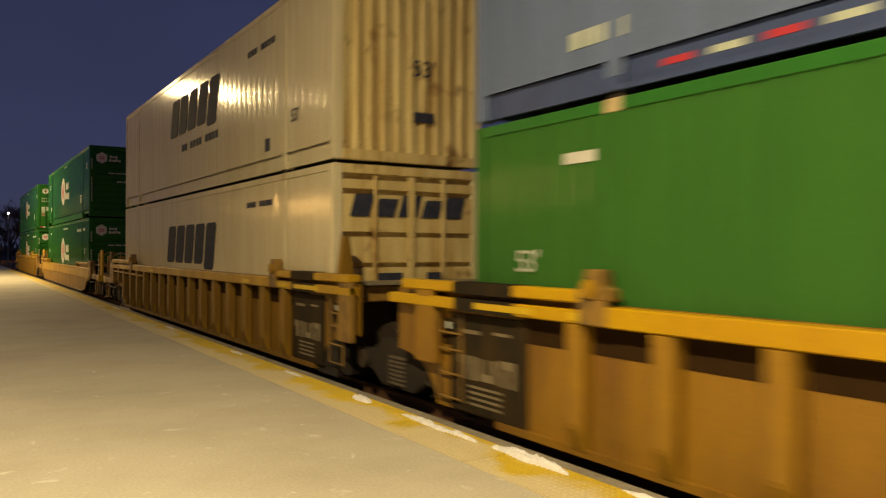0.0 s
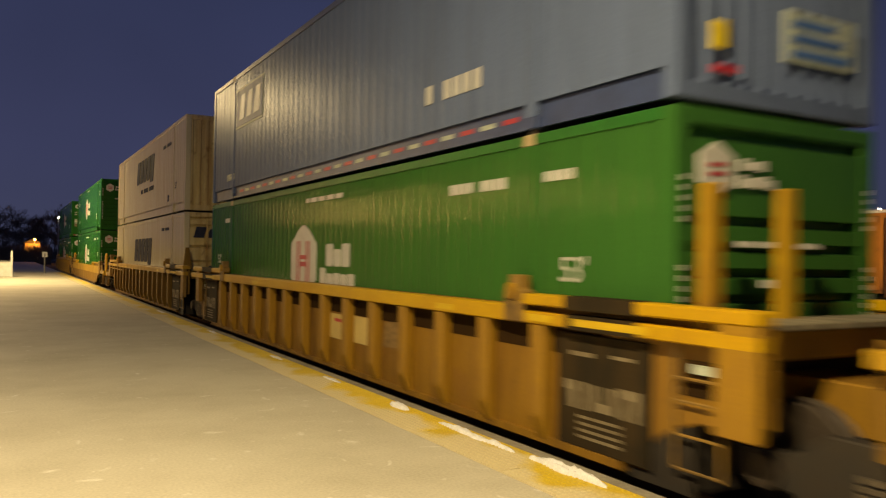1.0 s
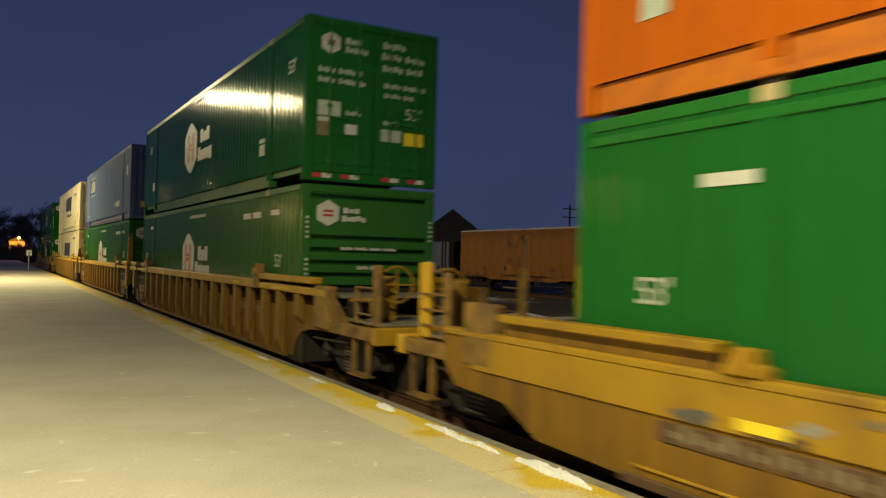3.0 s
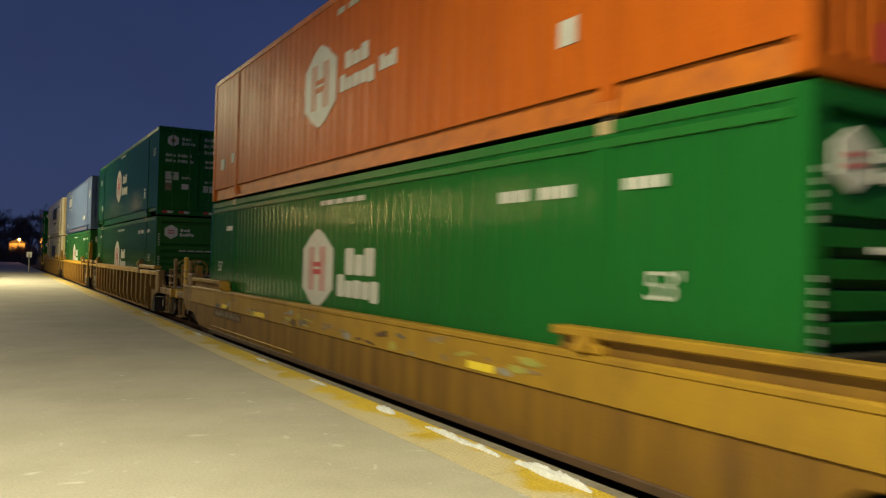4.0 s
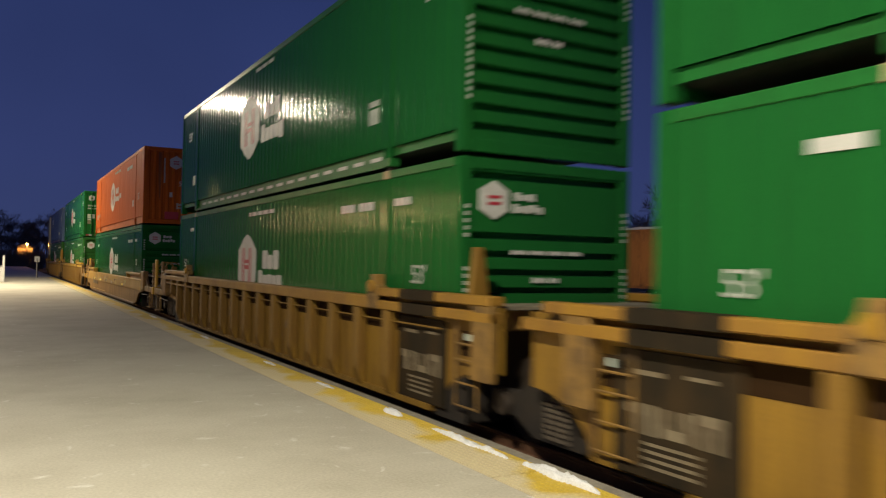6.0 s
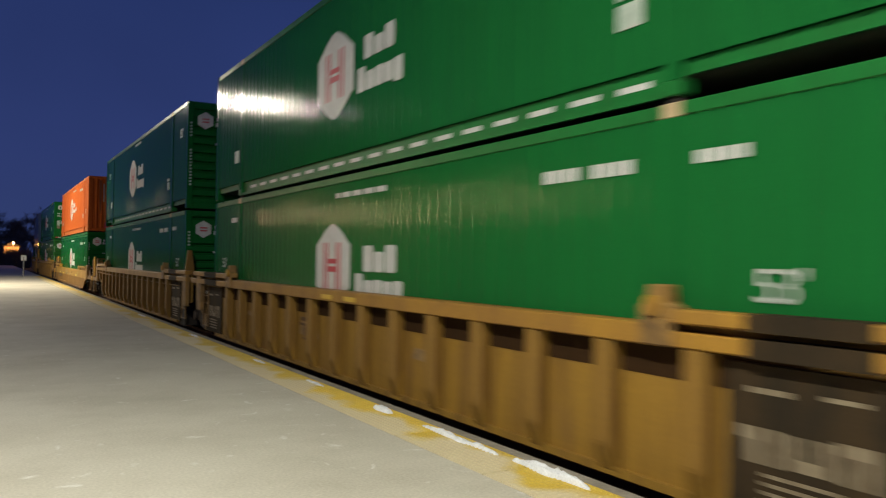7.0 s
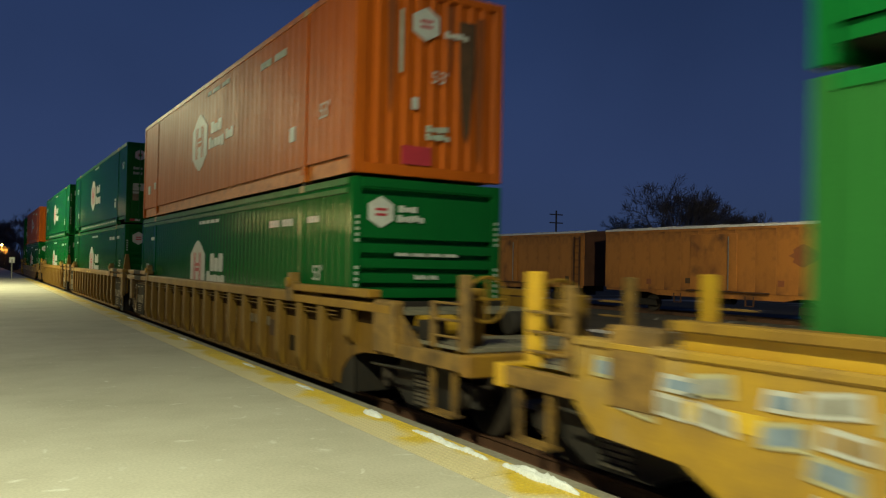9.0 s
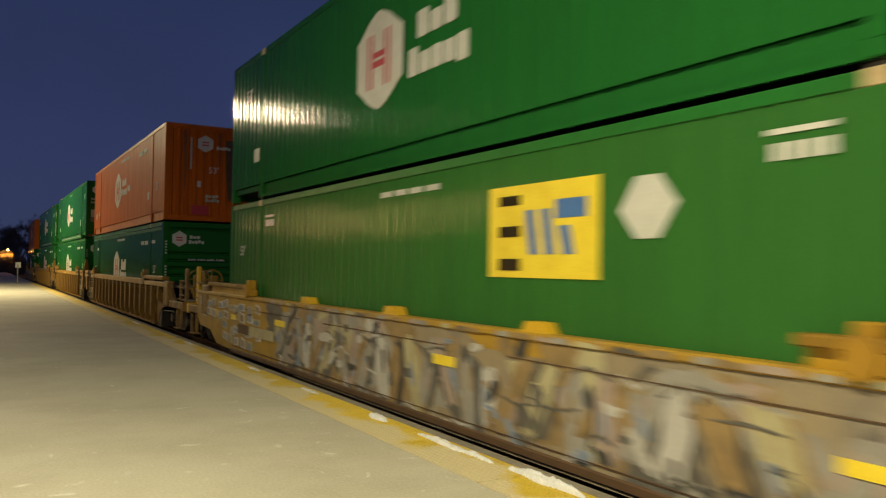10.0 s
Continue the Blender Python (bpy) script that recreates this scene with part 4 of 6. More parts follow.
                if extra == 5:
                    part("plate_sign", bmesh_of(lambda bm: box(bm, PLATE_X - 0.012, PLATE_X + 0.002, 0.62, 1.12, 0.34, 0.56)), PLACARD, car, "cream card on the side plate")
                    part("plate_sign", bmesh_of(lambda bm: box(bm, PLATE_X - 0.012, PLATE_X + 0.002, 1.86, 2.30, 0.30, 0.55)), STENCIL_BLACK, car)
                    part("plate_sign", bmesh_of(lambda bm: box(bm, PLATE_X - 0.008, PLATE_X + 0.002, 2.84, 3.36, 0.46, 0.74)), GRIME, car)
                if extra == 1:
                    part("board", bmesh_of(lambda bm: box(bm, PLATE_X - 0.02, PLATE_X + 0.002, 1.9, 3.45, 0.64, 0.78)), SCRAWL, car, "grey board on the side plate", bevel=0.006)
                    part("scrawl", bmesh_of(lambda bm: prism(bm, [(4.40, 0.42), (4.25, 0.72), (4.42, 0.90), (4.80, 0.92), (4.92, 0.66), (4.78, 0.38)], "x", PLATE_X - 0.004, PLATE_X + 0.002)), SCRAWL, car)
                if extra == 4:
                    for q, (ys0, z, w, h, sl) in enumerate(((9.60, 0.64, 0.62, 0.05, 0.02), (9.75, 0.50, 0.10, 0.17, 0.10), (9.52, 0.46, 0.09, 0.18, -0.12), (9.98, 0.49, 0.08, 0.17, -0.08), (9.40, 0.74, 0.80, 0.05, -0.04), (9.6, 0.41, 0.45, 0.045, 0.05))):
                        part("scrawl", bmesh_of(lambda bm: prism(bm, [(ys0, z), (ys0 + w, z + sl * 0.3), (ys0 + w + sl, z + h), (ys0 + sl, z + h * 0.9)], "x", PLATE_X - 0.005 - 0.001 * q, PLATE_X + 0.002)), GRIME, car)
                if extra in (1, 3, 4):
                    for a, w, z, h in ((9.35, 0.9, 0.48, 0.24), (5.6, 0.6, 0.52, 0.16), (12.6, 0.7, 0.6, 0.1)):
                        part("scrawl", bmesh_of(lambda bm: prism(bm, [(a, z), (a + w, z + 0.02), (a + w * 0.9, z + h), (a + w * 0.1, z + h * 0.9)], "x", PLATE_X - 0.004, PLATE_X + 0.002)), SCRAWL, car)
            part("lower_lip", bmesh_of(lambda bm: box(bm, *xr(PLATE_X - 0.05, PLATE_X + 0.06), 0.5, CL - 0.5, BOT_Z - 0.05, BOT_Z + 0.02)), plate, car)
            for a, kind in (((0.18, 1.40), near), ((CL - 0.95, CL + 0.38), far)):
                if kind == "joint":
                    pn = part("stencil_panel", bmesh_of(lambda bm: box(bm, *xr(PLATE_X - 0.03, PLATE_X + 0.004), a[0], a[1], 0.05, 1.08)), STENCIL_BLACK, car, "black stencil panel", bevel=0.006)
                    if s < 0:
                        m0 = (a[0] + a[1]) / 2
                        def mark(y0, y1, z0, z1):
                            part("stencil_mark", bmesh_of(lambda bm: box(bm, PLATE_X - 0.034, PLATE_X - 0.029, m0 + y0, m0 + y1, z0, z1)), STENCIL_PALE, pn)
                        for i, (ma, mb, za, zb) in enumerate(((-0.50, -0.42, 0.40, 0.66), (-0.42, -0.24, 0.58, 0.66), (-0.34, -0.26, 0.40, 0.58), (-0.18, 0.10, 0.41, 0.49), (-0.18, -0.10, 0.49, 0.64), (0.02, 0.10, 0.49, 0.64), (0.17, 0.26, 0.40, 0.65), (0.32, 0.50, 0.56, 0.65), (0.34, 0.44, 0.40, 0.56))):
                            mark(ma, mb, za, zb)
                        for bx, za, zb in ((SILL_X - 0.002, 1.125, 1.256), (SILL_X - 0.018, 1.305, 1.425)):
                            part("black_band", bmesh_of(lambda bm: box(bm, bx, PLATE_X + 0.046, max(a[0], -0.95) + 0.05, a[1] - 0.25, za, zb)), STENCIL_BLACK, pn)
                        for i in range(4):
                            mark(-0.28, 0.30, 0.14 + i * 0.06, 0.165 + i * 0.06)
                        mark(-0.42, -0.15, 0.90, 0.93)
                        mark(0.10, 0.42, 0.88, 0.92)
        else:
            def side(bm):
                o = [(0.55, BOT_Z), (0.0, 0.12), (-0.5, 0.46), (y_n, 0.58), (y_n, top), (y_f, top), (y_f, 0.58), (CL + 1.85, 0.36), (CL + 0.9, 0.32), (CL + 0.35, 0.06), (CL - 0.7, BOT_Z)]
                prism(bm, o, "x", *xr(SILL_X + 0.03, SILL_X + 0.10))
            part("side_plate", bmesh_of(side), graffiti or plate, car, bevel=0.01)
            if not graffiti:
                up = [(SILL_X + 0.012, top - 0.055), (SILL_X + 0.004, 0.60), (SILL_X + 0.032, 0.585), (SILL_X + 0.05, top - 0.055)]
                part("upper_plate", bmesh_of(lambda bm: prism(bm, up if s < 0 else [(-p, q) for p, q in up], "y", -1.15, CL + 1.5)), chord, car)
            part("lower_lip", bmesh_of(lambda bm: box(bm, *xr(SILL_X, SILL_X + 0.12), 0.6, CL - 0.8, BOT_Z - 0.04, BOT_Z + 0.05)), GRIME, car, bevel=0.012)
            part("top_chord", bmesh_of(lambda bm: box(bm, *xr(SILL_X, SILL_X + 0.19), y_n, y_f, top - 0.06, top + 0.02)), graffiti or chord, car, bevel=0.02)
            for a, b in ((-1.1, 2.45), (CL - 1.75, CL + 1.0)):
                part("cap_rail", bmesh_of(lambda bm: box(bm, *xr(SILL_X - 0.02, SILL_X + 0.185), a, b, top + 0.15, top + 0.235)), chord, car, bevel=0.015)
                part("cap_web", bmesh_of(lambda bm: box(bm, *xr(SILL_X + 0.06, SILL_X + 0.18), a + 0.05, b - 0.05, top + 0.02, top + 0.15)), plate, car)
            for yy in (5.2, 8.2, 11.2) if graffiti else ():
                part("container_stop", bmesh_of(lambda bm: prism(bm, [(yy - 0.2, top + 0.01), (yy - 0.12, top + 0.12), (yy + 0.12, top + 0.12), (yy + 0.2, top + 0.01)], "x", *xr(SILL_X + 0.02, SILL_X + 0.18))), YELLOW_NEW, car)
            part("reflector_strip", bmesh_of(lambda bm: box(bm, *xr(SILL_X + 0.022, SILL_X + 0.032), y_n + 0.1, y_n + 0.5, 0.66, 0.86)), REFLECT, car)
            part("reflector_strip", bmesh_of(lambda bm: box(bm, *xr(SILL_X + 0.022, SILL_X + 0.032), CL + 0.2, CL + 1.0, 0.66, 0.80)), REFLECT, car)
        zg = 1.34 if not smooth else top + 0.02
        for yy in (1.98, CL - 1.98):
            gh = 1.2 if graffiti else 0.75 if smooth else 1.0
            def guide(bm):
                prism(bm, [(yy - 0.19, zg), (yy - 0.19, zg + 0.10 * gh), (yy - 0.11, zg + 0.12 * gh), (yy - 0.10, zg + 0.26 * gh), (yy + 0.07, zg + 0.26 * gh), (yy + 0.10, zg + 0.13 * gh), (yy + 0.17, zg + 0.09 * gh), (yy + 0.17, zg)], "x", *xr(SILL_X - 0.016, SILL_X + 0.13))
                if not smooth:
                    box(bm, *xr(SILL_X - 0.020, SILL_X + 0.02), yy - 0.17, yy + 0.16, zg - 0.21, zg + 0.01)
            gb = part("guide_bracket", bmesh_of(guide), YELLOW if smooth else END_GRIME, car, bevel=0.012)
            xo = SILL_X - 0.06 if s < 0 else -SILL_X + 0.06
            part("pin", bmesh_of(lambda bm: tube(bm, (xo, yy, zg + 0.10), (xo + 0.05 * (1 if s < 0 else -1), yy, zg + 0.10), 0.08 if not smooth else 0.115 * gh, 14)), YELLOW, gb)
    for k in range(9):
        yy = 0.4 + k * (CL - 0.8) / 8
        shared("cross_member", "cross_member", lambda bm: box(bm, SILL_X + 0.2, -SILL_X - 0.2, -0.15, 0.15, 0.0, 0.128), UNDER, car, at=pose(0, yy, 0))
    for e, kind in ((0, near), (1, far)):
        def ye(v):
            return v if e == 0 else CL - v
        def span(a, b):
            return (min(ye(a), ye(b)), max(ye(a), ye(b)))
        part("end_bulkhead", bmesh_of(lambda bm: box(bm, SILL_X + 0.2, -SILL_X - 0.2, *span(-0.22, -0.12), -0.05, 1.22)), UNDER, car, bevel=0.01)
        if kind == "joint":
            part("centre_sill", bmesh_of(lambda bm: box(bm, -0.35, 0.35, *span(-1.66, -0.22), 0.45, 0.85)), plate, car, bevel=0.015)
            part("crossover_deck", bmesh_of(lambda bm: box(bm, -1.2, 1.2, *span(-0.85, -0.28), 1.27, 1.31)), GRATING, car)
            part("deck_beam", bmesh_of(lambda bm: box(bm, -1.22, 1.22, *span(-0.72, -0.30), 1.03, 1.255)), YELLOW_DULL if guards else END_GRIME, car, bevel=0.015)
            # flat panel on the plate; the gap's shade is in its colour
            part("ladder_recess", bmesh_of(lambda bm: box(bm, PLATE_X - 0.006, PLATE_X + 0.01, *span(-0.56, -0.14), 0.72, 1.0)), SLOT_SHADE, car, "dark panel painted as a shaded gap beside the ladder")
            part("end_label", bmesh_of(lambda bm: box(bm, PLATE_X - 0.03, PLATE_X - 0.006, *span(-0.46, -0.26), 0.90, 0.97)), MARK_DIM, car)
            ld = part("ladder", bmesh_of(lambda bm: [box(bm, PLATE_X - 0.07, PLATE_X - 0.045, *span(a - 0.016, a + 0.016), 0.14, 1.12) for a in (-0.58, -0.12)]), END_GRIME, car, bevel=0.006)
            for z in (0.16, 0.42, 0.68, 0.86):
                part("rung", bmesh_of(lambda bm: tube(bm, (PLATE_X - 0.058, ye(-0.58), z), (PLATE_X - 0.058, ye(-0.12), z), 0.013, 6)), END_GRIME, ld)
            for s in (-1, 1):
                part("end_post", bmesh_of(lambda bm: prism(bm, [(ye(-0.95), 0.5), (ye(-0.55), 0.5), (ye(-0.60), 1.34), (ye(-0.95), 1.34)], "x", s * 1.44 - 0.05, s * 1.44 + 0.05)), YELLOW_DULL if guards else END_GRIME, car, bevel=0.012)
        else:
            part("crossover_deck", bmesh_of(lambda bm: box(bm, -1.28, 1.28, *span(-1.3, -0.3), 1.10, 1.15)), GRATING, car)
            part("end_deck", bmesh_of(lambda bm: box(bm, -1.25, 1.25, *span(-3.1, -1.75), 0.80, 0.84)), GRATING, car)
            part("centre_sill", bmesh_of(lambda bm: box(bm, -0.42, 0.42, *span(-3.5, -0.22), 0.42, 0.79)), RUST_BROWN, car, bevel=0.015)
            part("end_sill", bmesh_of(lambda bm: box(bm, -1.44, 1.44, *span(-3.36, -3.18), 0.56, 0.80)), YELLOW_NEW if smooth else chord, car, bevel=0.015)
            cp = part("coupler", bmesh_of(lambda bm: (box(bm, -0.11, 0.11, *span(-3.72, -3.36), 0.50, 0.70), box(bm, -0.2, 0.2, *span(-3.66, -3.5), 0.47, 0.76))), UNDER, car, bevel=0.02)
            part("air_hose", bmesh_of(lambda bm: (tube(bm, (-0.35, ye(-3.36), 0.52), (-0.33, ye(-3.5), 0.15), 0.03), tube(bm, (-0.33, ye(-3.5), 0.15), (-0.2, ye(-3.66), 0.02), 0.03))), DARK_RUBBER, car)
            for s in (-1, 1):
                x = s * 1.38
                part("side_beam", bmesh_of(lambda bm: box(bm, x - 0.06, x + 0.06, *span(-3.18, -1.2), 0.60, 0.78)), END_GRIME, car, bevel=0.012)
                part("corner_block", bmesh_of(lambda bm: box(bm, s * 1.40 - 0.09, s * 1.40 + 0.09, *span(-1.68, -1.12), 0.62, 1.30)), END_GRIME, car, bevel=0.03)
                st = part("step", bmesh_of(lambda bm: box(bm, x - 0.09, x + 0.09, *span(-3.03, -2.49), 0.085, 0.112)), END_GRIME, car)
                for a in (-2.52, -3.0):
                    part("step_hanger", bmesh_of(lambda bm: box(bm, x - 0.03, x + 0.03, *span(a - 0.025, a + 0.025), 0.11, 0.62)), END_GRIME, st)
                for a, w, h in (((-2.42, 0.07, 1.60), (-2.95, 0.12, 1.72)) if smooth else ((-2.30, 0.06, 1.34), (-2.98, 0.10, 1.66))):
                    if s < 0 or a < -2.5:
                        part("grab_post", bmesh_of(lambda bm: box(bm, s * 1.25 - 0.04, s * 1.25 + 0.04, *span(a - w, a + w), 0.78, h)), YELLOW_NEW if smooth and a < -2.5 else END_GRIME, car, bevel=0.02)
                for z in (0.95, 1.14, 1.33):
                    part("grab_iron", bmesh_of(lambda bm: tube(bm, (s * 1.31, ye(-2.95), z), (s * 1.31, ye(-2.38), z), 0.016, 6)), END_GRIME, car)
                part("gusset", bmesh_of(lambda bm: prism(bm, [(ye(-1.6), 0.76), (ye(-2.25), 0.76), (ye(-1.6), 1.16)], "x", s * 1.36 - 0.03, s * 1.36 + 0.03)), END_GRIME, car)
                part("pull_rod", bmesh_of(lambda bm: tube(bm, (s * 1.42, ye(-2.3), 0.50), (s * 1.42, ye(-1.0), 0.46), 0.018, 6)), UNDER, car)
            hb = part("brake_stand", bmesh_of(lambda bm: box(bm, -1.02, -0.86, *span(-2.80, -2.62), 0.84, 1.5)), RUSTY, car, bevel=0.02)
            part("brake_wheel", bmesh_of(lambda bm: [tube(bm, (-0.94 + 0.27 * math.cos(k * math.tau / 14), ye(-2.95), 1.38 + 0.26 * math.sin(k * math.tau / 14)), (-0.94 + 0.27 * math.cos((k + 1) * math.tau / 14), ye(-2.95), 1.38 + 0.26 * math.sin((k + 1) * math.tau / 14)), 0.02, 6) for k in range(14)] + [tube(bm, (-1.2, ye(-2.95), 1.38), (-0.68, ye(-2.95), 1.38), 0.015, 6), tube(bm, (-0.94, ye(-2.95), 1.12), (-0.94, ye(-2.95), 1.64), 0.015, 6), tube(bm, (-0.94, ye(-2.95), 1.38), (-0.94, ye(-2.75), 1.38), 0.03, 8)]), RUSTY, hb)
            part("air_reservoir", bmesh_of(lambda bm: tube(bm, (0.4, ye(-1.5), 0.98), (1.1, ye(-1.5), 0.98), 0.17, 14)), UNDER, car, bevel=0.02)
            part("brake_valve", bmesh_of(lambda bm: (box(bm, -1.2, -0.95, *span(-2.1, -1.8), 0.84, 1.08), tube(bm, (-1.08, ye(-1.8), 0.95), (-1.08, ye(-1.4), 0.95), 0.03))), UNDER, car, bevel=0.02)
            part("brake_cylinder", bmesh_of(lambda bm: tube(bm, (-1.05, ye(-1.6), 0.98), (-0.55, ye(-1.6), 0.98), 0.14, 14)), YELLOW, car)
    if guards:
        for x in (-1.29, -0.42):
            part("guard_post", bmesh_of(lambda bm: prism(bm, [(x - 0.10, 1.12), (x + 0.10, 1.12), (x + 0.08, 2.36), (x - 0.08, 2.36)], "y", -0.40, -0.30)), YELLOW, car, bevel=0.012)
    elif not smooth and near == "joint":
        part("guard_post", bmesh_of(lambda bm: prism(bm, [(-1.42, 1.12), (-1.10, 1.12), (-1.22, 1.95), (-1.32, 1.95)], "y", -0.40, -0.30)), RUSTY, car, bevel=0.01)
    truck(car, -1.67 if near == "joint" else -1.9)
    if far != "joint":
        truck(car, CL + 1.9)
    if extra == 2:
        stray_marks(car)
    if graffiti:
        graffiti_marks(car, top)
    MOVERS.append((car, y, 0.0))
    return car


def stray_marks(car):
    """Dark scrawls, faded green sprays, boards and reflectors on a yellow side plate."""
    rnd = random.Random(9)
    x0 = SILL_X + 0.004
    for i in range(40):
        y, z, w, h = rnd.uniform(2.5, 14.6), rnd.uniform(0.62, 0.88), rnd.uniform(0.10, 0.45), rnd.uniform(0.02, 0.13)
        tilt = rnd.uniform(-0.12, 0.12)
        def blot(bm):
            pts = []
            for a in range(16):
                th = a * math.tau / 16
                rr = 1.0 + 0.8 * noise.noise((math.cos(th) * 1.8, math.sin(th) * 1.8, i * 2.3))
                dy = w / 2 * rr * math.cos(th)
                pts.append((y + dy, min(0.915, max(0.605, z + h / 2 * rr * math.sin(th) + tilt * dy))))
            prism(bm, pts, "x", x0 - 0.003 - 0.0003 * (i % 7), x0 + 0.004)
        part("spray_mark", bmesh_of(blot), (SPRAY_SHADE, SPRAY_DUST, SPRAY_GREEN, SPRAY_DUST, SPRAY_GREY, GRIME, SPRAY_GREEN)[i % 7], car)
    for i in range(16):
        part("stencil_mark", bmesh_of(lambda bm: box(bm, x0 + 0.007, x0 + 0.012, 12.86 + i * 0.125, 12.86 + i * 0.125 + rnd.uniform(0.04, 0.09), 0.43 + 0.02 * (i % 2), 0.50 + 0.03 * (i % 3))), STENCIL_PALE, car)
    for a, e in ((11.15, 11.75), (13.8, 14.2), (3.4, 3.9)):
        part("reflector_strip", bmesh_of(lambda bm: box(bm, x0 - 0.010, x0 + 0.002, a, e, 0.63, 0.71)), LOGO_YELLOW, car)
    for a, e in ((13.95, 14.95), (12.8, 13.85)):
        part("board", bmesh_of(lambda bm: box(bm, x0 + 0.010, x0 + 0.028, a, e, 0.40, 0.56)), GRIME, car, "grey stencilled board", bevel=0.005)
    part("seam", bmesh_of(lambda bm: box(bm, x0 + 0.006, x0 + 0.03, 9.6, 15.2, 0.14, 0.165)), YELLOW, car, bevel=0.006)


def graffiti_marks(car, top):
    """Layers of spray paint on the side plate: a patchy ground, leaning letters with shadows, blots, strokes and drips."""
    rnd = random.Random(5)
    x0 = SILL_X + 0.03
    cap = top - 0.065

    def shape(yc, zc, w, h, lean, seed, n=18, rough=0.35):
        pts = []
        for a in range(n):
            th = a * math.tau / n
            rr = 1.0 + rough * noise.noise((math.cos(th) * 1.6, math.sin(th) * 1.6, seed * 3.7)) * 2.0
            # a squarish outline rather than a round one
            sq = 1.0 / max(abs(math.cos(th)), abs(math.sin(th))) ** 0.7
            dz = h / 2 * rr * sq * math.sin(th)
            pts.append((yc + w / 2 * rr * sq * math.cos(th) + lean * dz, min(cap, max(-0.03, zc + dz))))
        return pts

    def skin(name, pts, depth, mat, parent):
        return part(name, bmesh_of(lambda bm: prism(bm, pts, "x", x0 - depth, x0 + 0.004)), mat, parent)

    ground = [(0.8, -0.04), (11.6, -0.04), (12.2, 0.30), (11.7, 0.62), (12.0, cap), (6.4, cap), (6.1, top - 0.2), (4.9, top - 0.22), (4.6, cap), (0.4, cap), (0.9, 0.5)]
    skin("spray_ground", ground, 0.0018, SPRAY_GROUND, car)
    soft = (SPRAY_GREY, SPRAY_PINK, SPRAY_CREAM, SPRAY_DUST, SPRAY_DUST, SPRAY_GREY, SPRAY_SHADE)
    for i in range(64):       # broad faded patches
        skin("spray_patch", shape(rnd.uniform(1.0, 13.0), rnd.uniform(0.05, 1.0), rnd.uniform(0.3, 0.75), rnd.uniform(0.2, 0.5), rnd.uniform(-0.6, 0.6), i), 0.0022 + 0.0002 * (i % 8), soft[i % 7], car)
    for i in range(27):       # leaning letters with a dark shadow each
        yc = 1.3 + i * 0.42 + rnd.uniform(-0.08, 0.08)
        h, w, lean = rnd.uniform(0.62, 0.95), rnd.uniform(0.24, 0.36), rnd.uniform(-0.7, 0.5)
        zc = rnd.uniform(0.42, 0.60)
        d = 0.005 + 0.0006 * (i % 4)
        lt = skin("spray_letter", shape(yc - 0.06, zc - 0.04, w + 0.07, h, lean, 50 + i, rough=0.25), d, (SPRAY_BLACK, SPRAY_SHADE, SPRAY_SHADE, SPRAY_DUST)[i % 4], car)
        skin("letter_fill", shape(yc, zc + 0.02, w, h * 0.93, lean, 80 + i, rough=0.25), d + 0.003, (SPRAY_GREY, SPRAY_PINK, SPRAY_GREY, SPRAY_CREAM, SPRAY_DUST, SPRAY_WHITE)[i % 6], lt)
        skin("letter_slit", shape(yc + rnd.uniform(-0.05, 0.05), zc + rnd.uniform(-0.2, 0.2), w * 0.28, h * 0.34, lean, 110 + i, 10), d + 0.006, (SPRAY_DUST, SPRAY_SHADE, SPRAY_PINK, SPRAY_BLUE)[i % 4], lt)
    for i in range(90):       # small dark and pale flecks between the letters
        skin("spray_fleck", shape(rnd.uniform(1.0, 12.6), rnd.uniform(0.0, 1.0), rnd.uniform(0.07, 0.22), rnd.uniform(0.06, 0.26), rnd.uniform(-1, 1), 200 + i, 9, 0.5), 0.0125 + 0.0001 * (i % 9), (SPRAY_SHADE, SPRAY_BLACK, SPRAY_WHITE, SPRAY_DUST, SPRAY_SHADE, SPRAY_BLUE)[i % 6], car)
    for i in range(18):       # thin strokes
        a, z, w = rnd.uniform(1.2, 12.4), rnd.uniform(0.05, 0.95), rnd.uniform(0.3, 0.8)
        m = rnd.uniform(-0.10, 0.10)
        skin("spray_stroke", [(a, z), (a + w * 0.5, z + m), (a + w, z + 0.01), (a + w, z + 0.022), (a + w * 0.5, z + m + 0.03), (a, z + 0.018)], 0.0145, SPRAY_SHADE if i % 3 else SPRAY_WHITE, car)
    for i in range(34):       # paint that runs up over the chord
        a, w = 0.6 + i * 0.36 + rnd.uniform(-0.1, 0.1), rnd.uniform(0.16, 0.42)
        part("chord_paint", bmesh_of(lambda bm: prism(bm, [(a, top - 0.05), (a + w, top - 0.05), (a + w * 0.9, top + rnd.uniform(-0.01, 0.012)), (a + w * 0.15, top + rnd.uniform(-0.02, 0.010))], "x", SILL_X - 0.002, SILL_X + 0.004)), soft[(i * 3) % 7], car)
    for z, a, b in ((0.90, 0.8, 5.6), (0.90, 6.9, 10.4), (0.905, 11.4, CL - 0.9), (0.13, 0.8, CL - 0.9)):
        part("seam", bmesh_of(lambda bm: box(bm, x0 - 0.0155, x0 + 0.002, a, b, z, z + 0.009)), GRIME, car)
